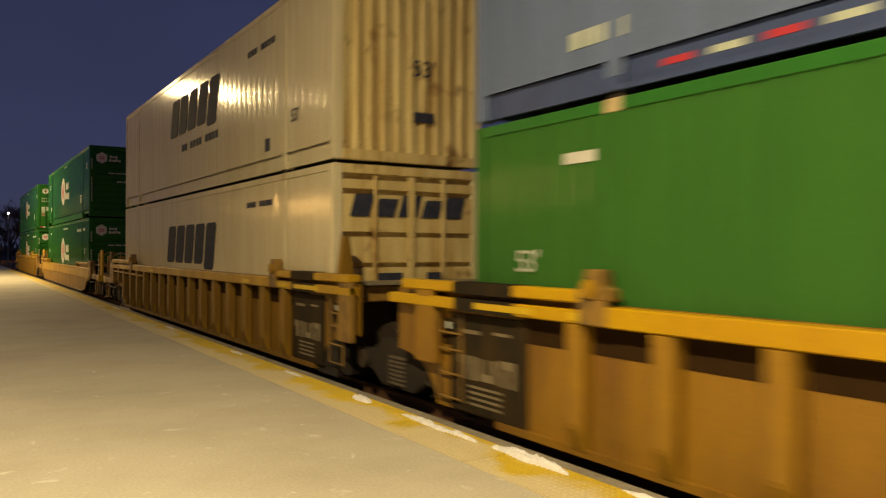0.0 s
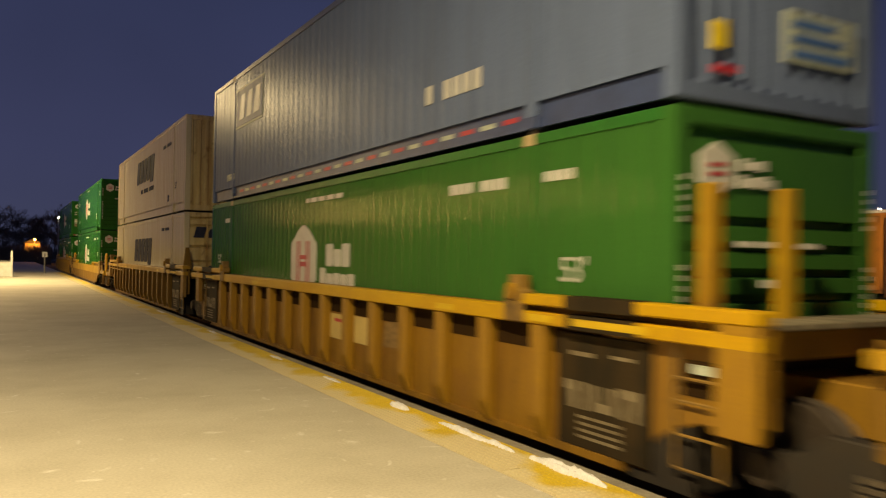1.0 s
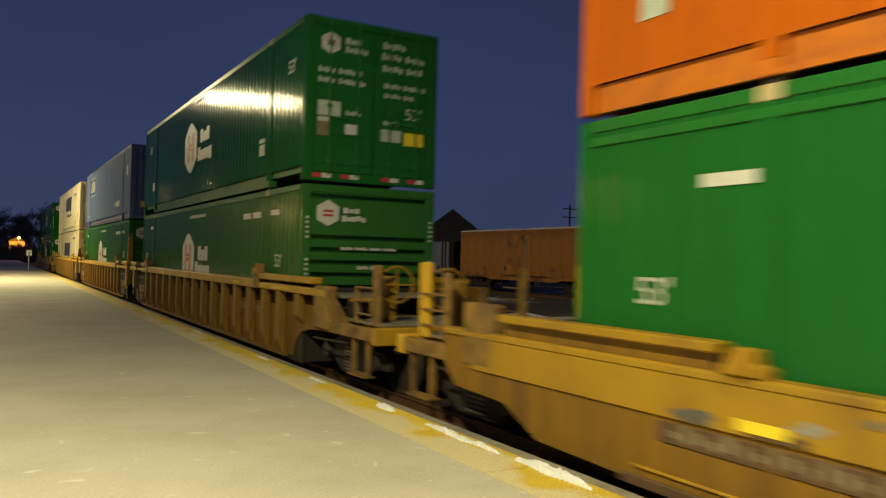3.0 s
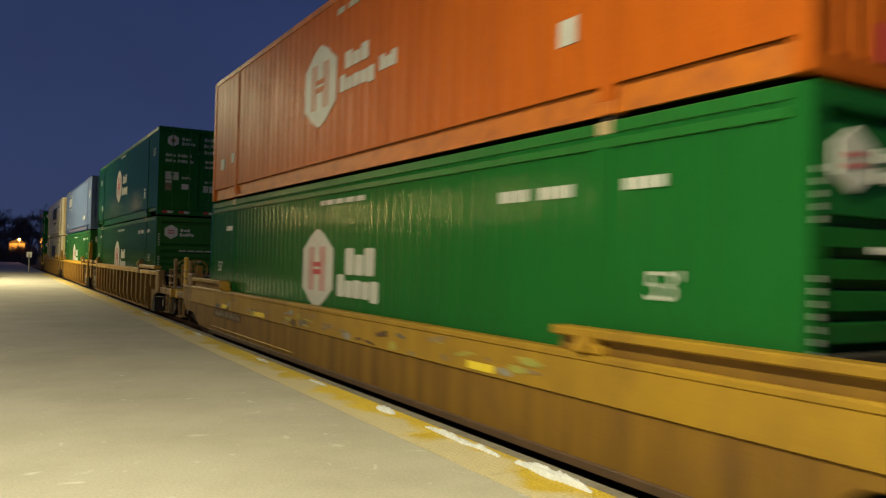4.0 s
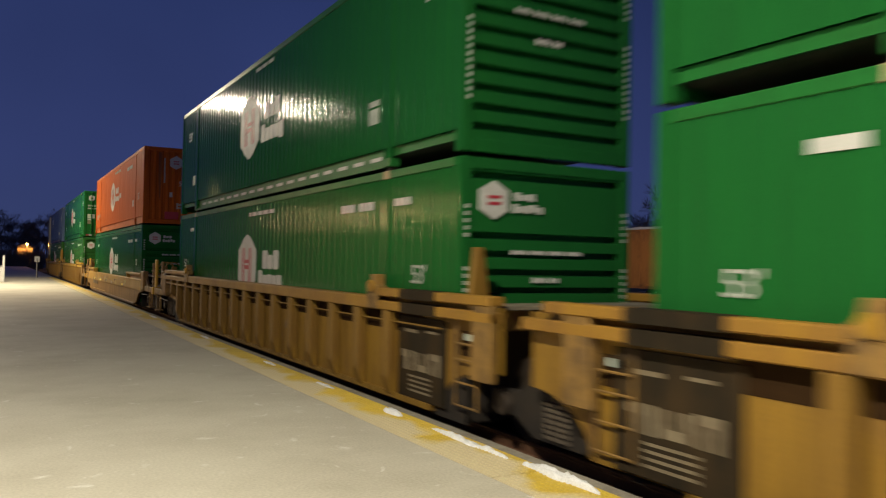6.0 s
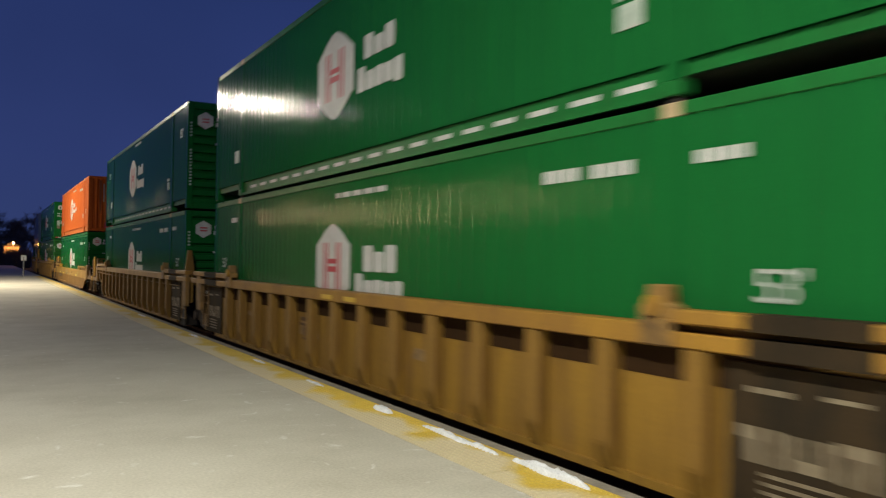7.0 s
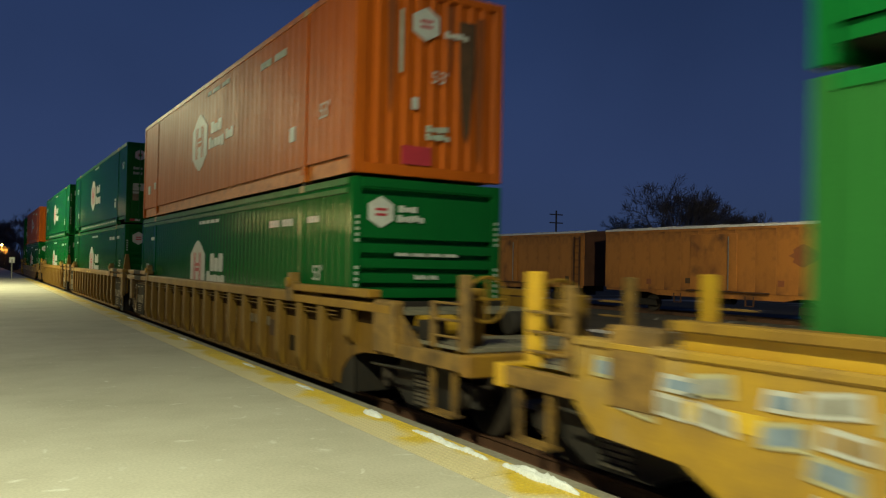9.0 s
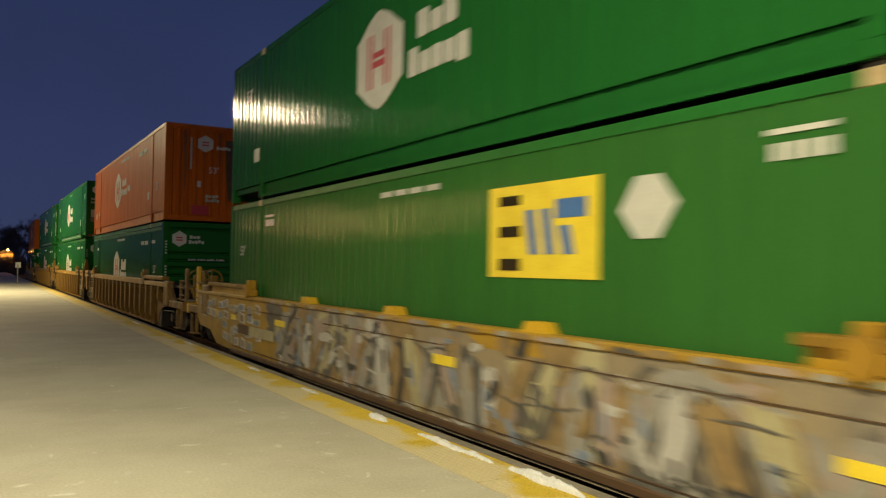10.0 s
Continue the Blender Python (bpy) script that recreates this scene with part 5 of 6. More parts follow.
    for r in range(4):        # outlined bars in uneven rows towards the far end
        for c in range(11):
            if rnd.random() < 0.28:
                continue
            a = CL + 1.65 - c * 0.43 + rnd.uniform(-0.10, 0.10)
            z = 0.16 + r * 0.23 + rnd.uniform(-0.05, 0.05)
            if a > CL - 0.5 and z < 0.06 + 0.28 * (a - CL + 0.7):
                continue
            w, h, tip = rnd.uniform(0.26, 0.42), rnd.uniform(0.13, 0.19), rnd.uniform(-0.05, 0.05)
            b = skin("spray_bar", [(a, z), (a + w, z + tip), (a + w - 0.03, z + h + tip), (a + 0.02, z + h)], 0.0150, SPRAY_WHITE if (r + c) % 3 else SPRAY_CREAM, car)
            skin("bar_fill", [(a + 0.04, z + 0.03), (a + w - 0.05, z + 0.03 + tip), (a + w - 0.06, z + h - 0.035 + tip), (a + 0.05, z + h - 0.03)], 0.0180, rnd.choice((SPRAY_BLUE, SPRAY_GREY, SPRAY_DUST, SPRAY_GREY, SPRAY_BLUE)), b)
    part("plate_sign", bmesh_of(lambda bm: box(bm, x0 - 0.019, x0 + 0.002, 14.12, 14.85, 0.42, 0.60)), GRIME, car)
    part("plate_sign", bmesh_of(lambda bm: box(bm, x0 - 0.020, x0 + 0.002, 12.7, 14.1, 0.42, 0.60)), SPRAY_CREAM, car)
    for a, b, z0, z1 in ((15.0, 15.35, 0.66, 0.76), (12.1, 12.6, 0.72, 0.82), (6.6, 7.05, 0.68, 0.79), (1.6, 2.15, 0.56, 0.66)):
        part("reflector_strip", bmesh_of(lambda bm: box(bm, x0 - 0.021, x0 + 0.002, a, b, z0, z1)), LOGO_YELLOW, car)
    part("plate_sign", bmesh_of(lambda bm: prism(bm, shape(10.3, 0.70, 0.5, 0.14, 0.1, 7, 14, 0.3), "x", x0 - 0.019, x0 + 0.002)), SPRAY_WHITE, car)


def bmesh_of(fn):
    bm = bmesh.new()
    fn(bm)
    return bm


GRAFFITI = material("graffiti_over_yellow_steel", (0.37, 0.220, 0.022), 0.55, dark=(0.21, 0.125, 0.035), amount=0.95, scale=1.7, stretch=(1, 0.9, 1.5), bump=0.15, bump_scale=45, spots=(0.30, 0.22, 0.12), spot_amount=0.25, spot_scale=1.25, spot_soft=0.22)

# the train, from its head to its tail: y of the load's near end at the start
GREEN_LABEL = "green corrugated container with white six-sided badge"
TRAIN = [(-3, 57.3), (-2, 34.39), (-1, 10.29), (0, -9.53), (1, -29.01), (2, -52.5), (3, -75.72), (4, -94.98), (5, -114.54), (6, -137.88)]
AT = dict(TRAIN)
for k, y in TRAIN:
    # the car
    if k in (-2, 2, 6):
        railcar("yellow smooth-sided well car " + ("covered in grey and white graffiti" if k == 6 else "with grimy side plates"), y, "single", "single", RUST_BROWN if k != 6 else YELLOW, YELLOW_GOLD if k != 6 else RUSTY, smooth=True, graffiti=GRAFFITI if k == 6 else False, top=1.15 if k == 6 else 0.98, extra=k)
    else:
        near = {-3: "full", -1: "joint", 0: "joint", 1: "full", 3: "joint", 4: "joint", 5: "full"}[k]
        far = {-3: "full", -1: "full", 0: "joint", 1: "joint", 3: "full", 4: "joint", 5: "joint"}[k]
        railcar("grimy yellow ribbed articulated well car", y, near, far, RUST_BROWN if k in (1, -1, 5) else YELLOW_WORN if k == 0 else RUSTY, YELLOW_CHORD if k == 0 else YELLOW if k < 2 else YELLOW_DULL, guards=(k == 0), extra=k)
    # the lower container
    if k == -1:
        container("cream white container with navy block lettering", CREAM, CREAM, None, y, LOW, "grid", decor=NAVY_LOW, end_paint=CREAM_RUST, pitch=0.45, depth=0.002)
    elif k == 6:
        container("faded green container with yellow brand panel", GREEN_OLD, GREEN_RAIL, None, y, LOW, "ribs", decor=PANEL_LOW + BADGE_END)
    else:
        container(GREEN_LABEL + " in the well", GREEN_OLD if k in (0, 1) else GREEN, GREEN_RAIL, None, y, LOW, "ribs", decor=(LOW_MARKS if k in (2, 5) else BADGE_SIDE if k < 3 else BADGE_SIDE[:5] + [number_side("53'", 1.22, 1.37, 0.34)] + BADGE_SIDE[6:]) + BADGE_END)
    # the upper container
    if k == -1:
        container("cream white container with navy lettering and rust-stained end", CREAM, CREAM, None, y, HIGH, "vert", decor=NAVY_UP, end_paint=CREAM_RUST, gap_ends=False, pitch=0.30, depth=0.004)
    elif k == 0:
        container("blue-grey container with red and white strips", BLUE, BLUE_RAIL, None, y, HIGH, "vert", decor=BLUE_DECOR, gap_ends=False, pitch=0.30, depth=0.006, dashes=((LOGO_RED, MARK_DIM), 0.12, 0.30, 0.46))
    elif k in (2, 5):
        container("orange corrugated container with white badge, stacked on green", ORANGE, ORANGE_RAIL, None, y, HIGH, "vert", decor=ORANGE_DECOR, gap_ends=False, pitch=0.30, depth=0.006)
    else:
        ends = "doors" if k in (1, 4, -3) else "many"
        container(GREEN_LABEL + (" and doors" if ends == "doors" else "") + ", stacked", GREEN, GREEN if k == 6 else GREEN_RAIL, None, y, HIGH, ends, decor=BADGE_UP + (DOOR_END if ends == "doors" else BADGE_END), dashes=((MARK,), 0.12, 0.38, 0.64) if k in (3, 4) else None)

# ---- platform ----
P0, P1 = -14.0, 75.0
bm = bmesh.new()
box(bm, -7.0, EDGE - 0.78, P0, P1, -0.9, 0.0)
setting("pavement", bm, CONCRETE, "grey concrete station platform dusted with trodden snow", "platform")
bm = bmesh.new()
box(bm, EDGE - 0.78, EDGE, P0, P1, -0.9, -0.012)
lip = setting("platform_edge", bm, CONCRETE_LIP, "worn concrete edge of the station platform", "platform edge", bevel=0.012)

# yellow tactile tiles along the edge
strip = thing("tactile_strip", "yellow tactile paving strip along the platform edge", "tactile paving", pose(0, 0, 0))
strip["kind"] = "structure"
TW, TL = 0.59, 1.58


def tile_near(bm):
    box(bm, 0, TW, 0.008, TL - 0.008, -0.012, 0.004)
    nx, ny = 10, 26
    for i in range(nx):
        for j in range(ny):
            cx, cy = (i + 0.5) * TW / nx, (j + 0.5) * TL / ny
            lo = [bm.verts.new((cx + 0.013 * a, cy + 0.013 * b, 0.0042)) for a, b in ((-1, -1), (1, -1), (1, 1), (-1, 1))]
            hi = [bm.verts.new((cx + 0.008 * a, cy + 0.008 * b, 0.0095)) for a, b in ((-1, -1), (1, -1), (1, 1), (-1, 1))]
            bm.faces.new(hi)
            for q in range(4):
                bm.faces.new((lo[q], lo[(q + 1) % 4], hi[(q + 1) % 4], hi[q]))


k, yy = 0, 5.42 - 12 * TL
while yy + TL < P1:
    name = "tile"
    if 1.5 < yy < 22:
        shared(name, "tile_near", tile_near, TACTILE, strip, at=pose(EDGE - 0.78 + 0.004, yy, 0))
    else:
        shared(name, "tile_far", lambda bm: box(bm, 0, TW, 0.004, TL - 0.004, -0.012, 0.006), TACTILE, strip, at=pose(EDGE - 0.78 + 0.004, yy, 0))
    yy += TL


def snow_ridge(y0, y1, x, w, h, seed):
    """A low uneven ridge of old snow."""
    rnd = random.Random(seed)
    bm = bmesh.new()
    n, m = max(8, int((y1 - y0) / 0.05)), 9
    rows = []
    for i in range(n + 1):
        u = i / n
        yy = y0 + (y1 - y0) * u
        env = (math.sin(math.pi * min(1, max(0, u))) ** 0.45) * (0.55 + 0.6 * noise.noise((yy * 2.1, seed, 0)) + 0.45)
        row = []
        for j in range(m):
            v = j / (m - 1) * 2 - 1
            ww = w * (0.75 + 0.45 * noise.noise((yy * 3.0, seed + 7, 1))) * (0.35 + 0.65 * math.sin(math.pi * u) ** 0.5)
            lump = 0.85 + 0.55 * noise.noise((yy * 7, v * 2, seed)) + 0.22 * noise.noise((yy * 21, v * 6, seed))
            row.append(bm.verts.new((x + v * ww / 2 + 0.02 * noise.noise((yy * 5, seed, 3)), yy, -0.008 + max(0, (1 - v * v)) ** 0.5 * h * env * lump)))
        rows.append(row)
    for a, b in zip(rows, rows[1:]):
        for j in range(m - 1):
            bm.faces.new((a[j], a[j + 1], b[j + 1], b[j]))
    ob = new("snow_patch", finish(bm, "snow_patch", SNOW, smooth=True))
    tagged(ob, "ridge of old white snow on the platform edge", "snow", "snow along the edge")


for i, (a, b, x, w, h) in enumerate(((4.62, 5.70, 4.075, 0.13, 0.080), (5.85, 7.35, 4.055, 0.12, 0.060), (8.0, 8.5, 4.05, 0.16, 0.075), (10.1, 10.9, 4.08, 0.14, 0.03), (12.7, 13.5, 4.08, 0.15, 0.03), (17.5, 18.6, 4.1, 0.14, 0.03), (3.1, 4.2, 4.15, 0.10, 0.04), (24, 25.5, 4.1, 0.14, 0.03))):
    snow_ridge(a, b, x, w, h, i + 1)

# ---- ground, track ----
bm = bmesh.new()
box(bm, -900, 900, -600, 1500, GROUND - 0.6, GROUND)
setting("ground", bm, EARTH, "dark winter ground with thin patches of snow", "ground")


def bend(s):
    """Place and heading of a point s metres along the track: straight, then a gentle curve away."""
    if s <= BEND_Y:
        return TRACK, s, 0.0
    a = (s - BEND_Y) / BEND_R
    return TRACK + BEND_R * (1 - math.cos(a)), BEND_Y + BEND_R * math.sin(a), a


def sweep(bm, outline, s0, s1, step, off=0.0):
    rings = []
    n = int((s1 - s0) / step)
    for i in range(n + 1):
        x, y, a = bend(s0 + (s1 - s0) * i / n)
        rings.append([bm.verts.new((x + (px + off) * math.cos(a), y - (px + off) * math.sin(a), pz)) for px, pz in outline])
    for a, b in zip(rings, rings[1:]):
        for k in range(len(outline)):
            j = (k + 1) % len(outline)
            bm.faces.new((a[k], a[j], b[j], b[k]))
    bm.faces.new(rings[0])
    bm.faces.new(rings[-1][::-1])


bm = bmesh.new()
sweep(bm, [(-1.68, GROUND - 0.1), (-1.55, RAIL - 0.20), (1.7, RAIL - 0.20), (2.6, GROUND - 0.1)], -160, 230, 6)
setting("track_bed", bm, BALLAST, "bed of dark dirty ballast under the track", "ballast")
track = thing("railway_track", "steel rails on dark wooden ties", "track", pose(0, 0, 0))
track["kind"] = "structure"
for off in (-0.75, 0.75):
    bm = bmesh.new()
    sweep(bm, [(-0.07, RAIL - 0.17), (0.07, RAIL - 0.17), (0.02, RAIL - 0.14), (0.015, RAIL - 0.05), (0.036, RAIL - 0.03), (0.036, RAIL), (-0.036, RAIL), (-0.036, RAIL - 0.03), (-0.015, RAIL - 0.05), (-0.02, RAIL - 0.14)], -160, 230, 4, off)
    part("rail", bm, RAIL_RUST, track)
for i in range(90):
    shared("tie", "tie", lambda bm: box(bm, -1.3, 1.3, -0.11, 0.11, RAIL - 0.34, RAIL - 0.172), TIE, track, at=pose(TRACK, -8 + i * 0.55, 0))

# ---- parked freight cars on a farther track ----
BX = 28.0


def boxcar(y0, length, top, body, end_mat, label, snow=True):
    b = thing("boxcar", label, "boxcar", pose(BX, y0, 0), "parked boxcars")
    w = 2.9
    part("body", bmesh_of(lambda bm: box(bm, 0.05, w, 0.05, length - 0.05, 0.86, top - 0.08)), end_mat, b)
    n = 14
    door0, door1 = length * 0.42, length * 0.60
    for i in range(n):
        a, e = i * length / n, (i + 1) * length / n
        shared("side_panel", ("bxp", round(length, 2), top), lambda bm: box(bm, 0.0, 0.055, 0.003, length / n - 0.003, 0.86, top - 0.1), body, b, bevel=0.008, at=pose(0, a, 0))
        if not snow:
          shared("post", ("bxr", top), lambda bm: box(bm, -0.012, 0.01, -0.03, 0.03, 0.84, top - 0.1), body, b, at=pose(0, a + 0.05, 0))
    dr = part("sliding_door", bmesh_of(lambda bm: box(bm, -0.045, -0.004, door0, door1, 0.94, top - 0.28)), body, b, bevel=0.01)
    part("door_track", bmesh_of(lambda bm: box(bm, -0.08, 0.0, door0 - 1.6, door1 + 0.2, 0.87, 0.93)), end_mat, dr)
    part("door_bar", bmesh_of(lambda bm: tube(bm, (-0.09, door0 + 0.4, 0.98), (-0.09, door0 + 0.4, top - 0.4), 0.025)), GALV, dr)
    part("side_sill", bmesh_of(lambda bm: prism(bm, [(0.1, 0.87), (length - 0.1, 0.87), (length - 0.1, 0.74), (length - 3.0, 0.72), (length - 3.6, 0.60), (3.6, 0.60), (3.0, 0.72), (0.1, 0.74)], "x", 0.02, 0.08)), body, b)
    part("eave", bmesh_of(lambda bm: box(bm, -0.03, 0.07, 0, length, top - 0.11, top)), body, b)
    part("roof", bmesh_of(lambda bm: prism(bm, [(0, top - 0.09), (w, top - 0.09), (w, top), (w / 2, top + 0.16), (0, top)], "y", 0, length)), end_mat, b)
    if snow:
        def cap(bm):
            m = 40
            for i in range(m):
                a, e = i * length / m, (i + 1) * length / m - (0.03 if i % 3 == 0 else 0)
                h = 0.05 + 0.03 * noise.noise((i * 0.6, y0, 2))
                prism(bm, [(-0.05, top + 0.004), (0.9, top + 0.12), (0.9, top + 0.14 + h), (-0.03, top + 0.03 + h)], "y", a, e)
        sc = part("roof_snow", bmesh_of(cap), SNOW, b, "thin crust of snow")
        sc["kind"] = "stuff"
    for yy in (2.0, length - 2.0):
        tr = part("truck", bmesh_of(lambda bm: box(bm, 0.35, 0.5, yy - 1.2, yy + 1.2, 0.06, 0.40)), UNDER, b, bevel=0.03)
        for q in (-0.85, 0.85):
            part("wheel", bmesh_of(lambda bm: tube(bm, (0.52, yy + q, RAIL + 0.42), (0.66, yy + q, RAIL + 0.42), 0.42, 20)), WHEEL_STEEL, tr)
        part("bolster", bmesh_of(lambda bm: box(bm, 0.4, 2.5, yy - 0.2, yy + 0.2, 0.3, 0.86)), UNDER, tr)
    part("ladder", bmesh_of(lambda bm: [box(bm, -0.10, -0.06, 0.3, 0.75, 0.7 + i * 0.38, 0.73 + i * 0.38) for i in range(8)] + [box(bm, -0.10, 0.0, 0.28, 0.32, 0.6, 3.5), box(bm, -0.10, 0.0, 0.73, 0.77, 0.6, 3.5)]), end_mat, b)
    for q in range(5):
        part("route_placard", bmesh_of(lambda bm: box(bm, -0.012, 0.002, 1.2 + q * 2.4, 1.5 + q * 2.4, 1.1 + 0.1 * (q % 2), 1.35 + 0.1 * (q % 2))), (GRIME, BOXCAR_PATCH, MARK_DIM)[q % 3], b)


    # underframe gear and worn paint
    part("centre_beam", bmesh_of(lambda bm: box(bm, 1.2, 1.8, 0.4, length - 0.4, 0.55, 0.86)), UNDER, b)
    part("brake_reservoir", bmesh_of(lambda bm: tube(bm, (0.6, length * 0.5 - 0.5, 0.55), (0.6, length * 0.5 + 0.6, 0.55), 0.22, 12)), UNDER, b)
    for a in (length * 0.36, length * 0.64):
        part("stirrup", bmesh_of(lambda bm: (box(bm, 0.0, 0.05, a, a + 0.05, 0.35, 0.74), box(bm, 0.0, 0.05, a + 0.4, a + 0.45, 0.35, 0.74), box(bm, 0.0, 0.05, a, a + 0.45, 0.31, 0.35))), end_mat, b)
    if 16 < y0 < 17:
        pts = [(2.7 + 0.62 * (1 + 0.22 * math.sin(3 * k + 1)) * math.cos(k * math.tau / 17), 2.45 + 0.40 * (1 + 0.2 * math.sin(5 * k)) * math.sin(k * math.tau / 17)) for k in range(17)]
        part("faded_patch", bmesh_of(lambda bm: prism(bm, pts, "x", -0.004, 0.002)), BOXCAR_PATCH, b)


ORANGE_BOX = "weathered orange boxcar with a snowy roof on a siding"
boxcar(0.65, 14.0, 3.69, BOXCAR, BOXCAR_END, ORANGE_BOX)
boxcar(16.30, 14.0, 3.69, BOXCAR, BOXCAR_END, ORANGE_BOX)
boxcar(31.96, 14.0, 3.69, BOXCAR, BOXCAR_END, ORANGE_BOX)
boxcar(47.6, 14.0, 3.05, BLUE_BOX, BOXCAR_END, "pale blue low boxcar on a siding", snow=False)
boxcar(-15.0, 14.0, 3.69, BOXCAR, BOXCAR_END, ORANGE_BOX)
siding = thing("siding_track", "rails of the siding under parked boxcars", "track", pose(0, 0, 0))
siding["kind"] = "structure"
for x in (BX + 0.72, BX + 2.16):
    part("rail", bmesh_of(lambda bm: box(bm, x - 0.035, x + 0.035, -60, 120, RAIL - 0.18, RAIL)), RAIL_RUST, siding)
bm = bmesh.new()
prism(bm, [(BX - 0.8, GROUND - 0.1), (BX - 0.1, RAIL - 0.16), (BX + 3.0, RAIL - 0.16), (BX + 3.8, GROUND - 0.1)], "y", -60, 120)
setting("siding_bed", bm, BALLAST, "ballast bed of the siding with snow", "ballast")
second = thing("second_track", "empty second track with snow between the rails", "track", pose(0, 0, 0))
second["kind"] = "structure"
for x in (10.9, 12.4):
    part("rail", bmesh_of(lambda bm: box(bm, x - 0.035, x + 0.035, -60, 120, RAIL - 0.36, RAIL - 0.18)), RAIL_RUST, second)
bm = bmesh.new()
prism(bm, [(9.2, GROUND - 0.1), (10.0, RAIL - 0.34), (13.3, RAIL - 0.34), (14.1, GROUND - 0.1)], "y", -60, 120)
setting("second_bed", bm, BALLAST, "ballast bed of an empty track with snow", "ballast")
rnd = random.Random(11)
for i in range(14):
    x, y, r = rnd.uniform(8.2, 26.5), rnd.uniform(4, 42), rnd.uniform(0.5, 1.6)
    bm = bmesh.new()
    c = bm.verts.new((x, y, GROUND + 0.12))
    ring = [bm.verts.new((x + r * (1 + 0.4 * noise.noise((k, i, 5))) * math.cos(k * math.tau / 16), y + 2.2 * r * (1 + 0.4 * noise.noise((k, i, 9))) * math.sin(k * math.tau / 16), GROUND - 0.02)) for k in range(16)]
    for k in range(16):
        bm.faces.new((c, ring[k], ring[(k + 1) % 16]))
    ob = new("snow_patch", finish(bm, "snow_patch", SNOW, smooth=True))
    tagged(ob, "shallow patch of snow between the tracks", "snow", "snow between the tracks")


# ---- bare trees ----
def branches(bm, p, d, length, r, depth, rnd, spread):
    q = p + d * length
    sides = 5 if depth > 3 else 3
    tube(bm, p, q, r, sides, r * 0.62)
    if depth == 0:
        return
    for i in range(3 if depth > 1 else 4):
        u = d.orthogonal().normalized()
        a = rnd.uniform(0, math.tau)
        side = Matrix.Rotation(a, 3, d) @ u
        nd = (d + side * rnd.uniform(0.35, spread) + Vector((0, 0, 0.10))).normalized()
        start = p + d * length * rnd.uniform(0.62, 1.0)
        branches(bm, start, nd, length * rnd.uniform(0.62, 0.84), max(0.016, r * 0.60), depth - 1, rnd, spread)


def make_tree(seed, height, spread=0.9, deep=6):
    rnd = random.Random(seed)
    t = thing("bare_tree", "leafless dark tree standing against the dusk sky", "tree", pose(0, 0, GROUND), "bare trees")
    part("trunk", bmesh_of(lambda bm: tube(bm, (0, 0, -0.2), (0.05, 0.03, height * 0.28), height * 0.022, 9, height * 0.016)), BARK, t)
    bm = bmesh.new()
    for i in range(5):
        a = i * math.tau / 5 + rnd.uniform(-0.3, 0.3)
        d = Vector((math.cos(a) * rnd.uniform(0.35, 0.8), math.sin(a) * rnd.uniform(0.35, 0.8), 1)).normalized()
        branches(bm, Vector((0.05, 0.03, height * rnd.uniform(0.2, 0.28))), d, height * 0.27, height * 0.013, deep, rnd, spread)
    part("crown", bm, BARK, t)
    return t


def at_az(az, dist, z=GROUND, rz=0):
    return pose(dist * math.sin(radians(az)), dist * math.cos(radians(az)), z, 0, 0, rz)


TREES = [make_tree(3, 12.0), make_tree(8, 9.6, 1.1), make_tree(21, 7.6, 0.9, 5)]
for tr, (az, dist) in zip(TREES, ((47.9, 92), (51.8, 96), (43.6, 110))):
    tr.matrix_basis = at_az(az, dist)
for i, (k, az, dist) in enumerate(((1, 46.2, 104), (0, 49.4, 112), (2, 52.9, 100), (2, 45.0, 118), (1, 42.4, 150), (2, 53.6, 108), (1, 50.7, 104), (0, 44.6, 150))):
    copy_thing(TREES[k], at_az(az, dist, GROUND, 57 * i))
for i in range(13):
    rr = random.Random(100 + i)
    copy_thing(TREES[i % 3], at_az(-3.0 + i * 0.68 + rr.uniform(-0.1, 0.1), rr.uniform(165, 235), GROUND, 71 * i))


# far woods that close the horizon; the left-hand stretch is an unseen sky blocker
def woods(name, az0, az1, dist, h):
    rr = random.Random(int(dist))
    bm = bmesh.new()
    n = int((az1 - az0) * 5)
    for i in range(n):
        az = radians(az0 + (az1 - az0) * i / n)
        d = dist + rr.uniform(-12, 12)
        c = Vector((d * math.sin(az), d * math.cos(az), GROUND))
        hh = h * rr.uniform(0.55, 1.1)
        w = dist * radians(0.35)
        for k in range(9):
            a = rr.uniform(-1.0, 1.0)
            tube(bm, c + Vector((a * w * 0.3, 0, 0)), c + Vector((a * w * 1.6, rr.uniform(-2, 2), hh * rr.uniform(0.6, 1.0))), 0.25 * hh / 6, 4, 0.03)
            tube(bm, c + Vector((a * w, 0, 0)), c + Vector((a * w * 1.2, 0, hh * 0.35)), w * 0.2, 4, w * 0.03)
    ob = new(name, finish(bm, name, BARK))
    tagged(ob, "distant line of dark leafless woods", "woods", kind="stuff")


# unseen woods on the left, added to keep low sky out of reflections
woods("far_woods", -100, -9, 75, 17)
woods("far_woods", -9, 14, 300, 9)
woods("far_woods", 14, 75, 330, 8)

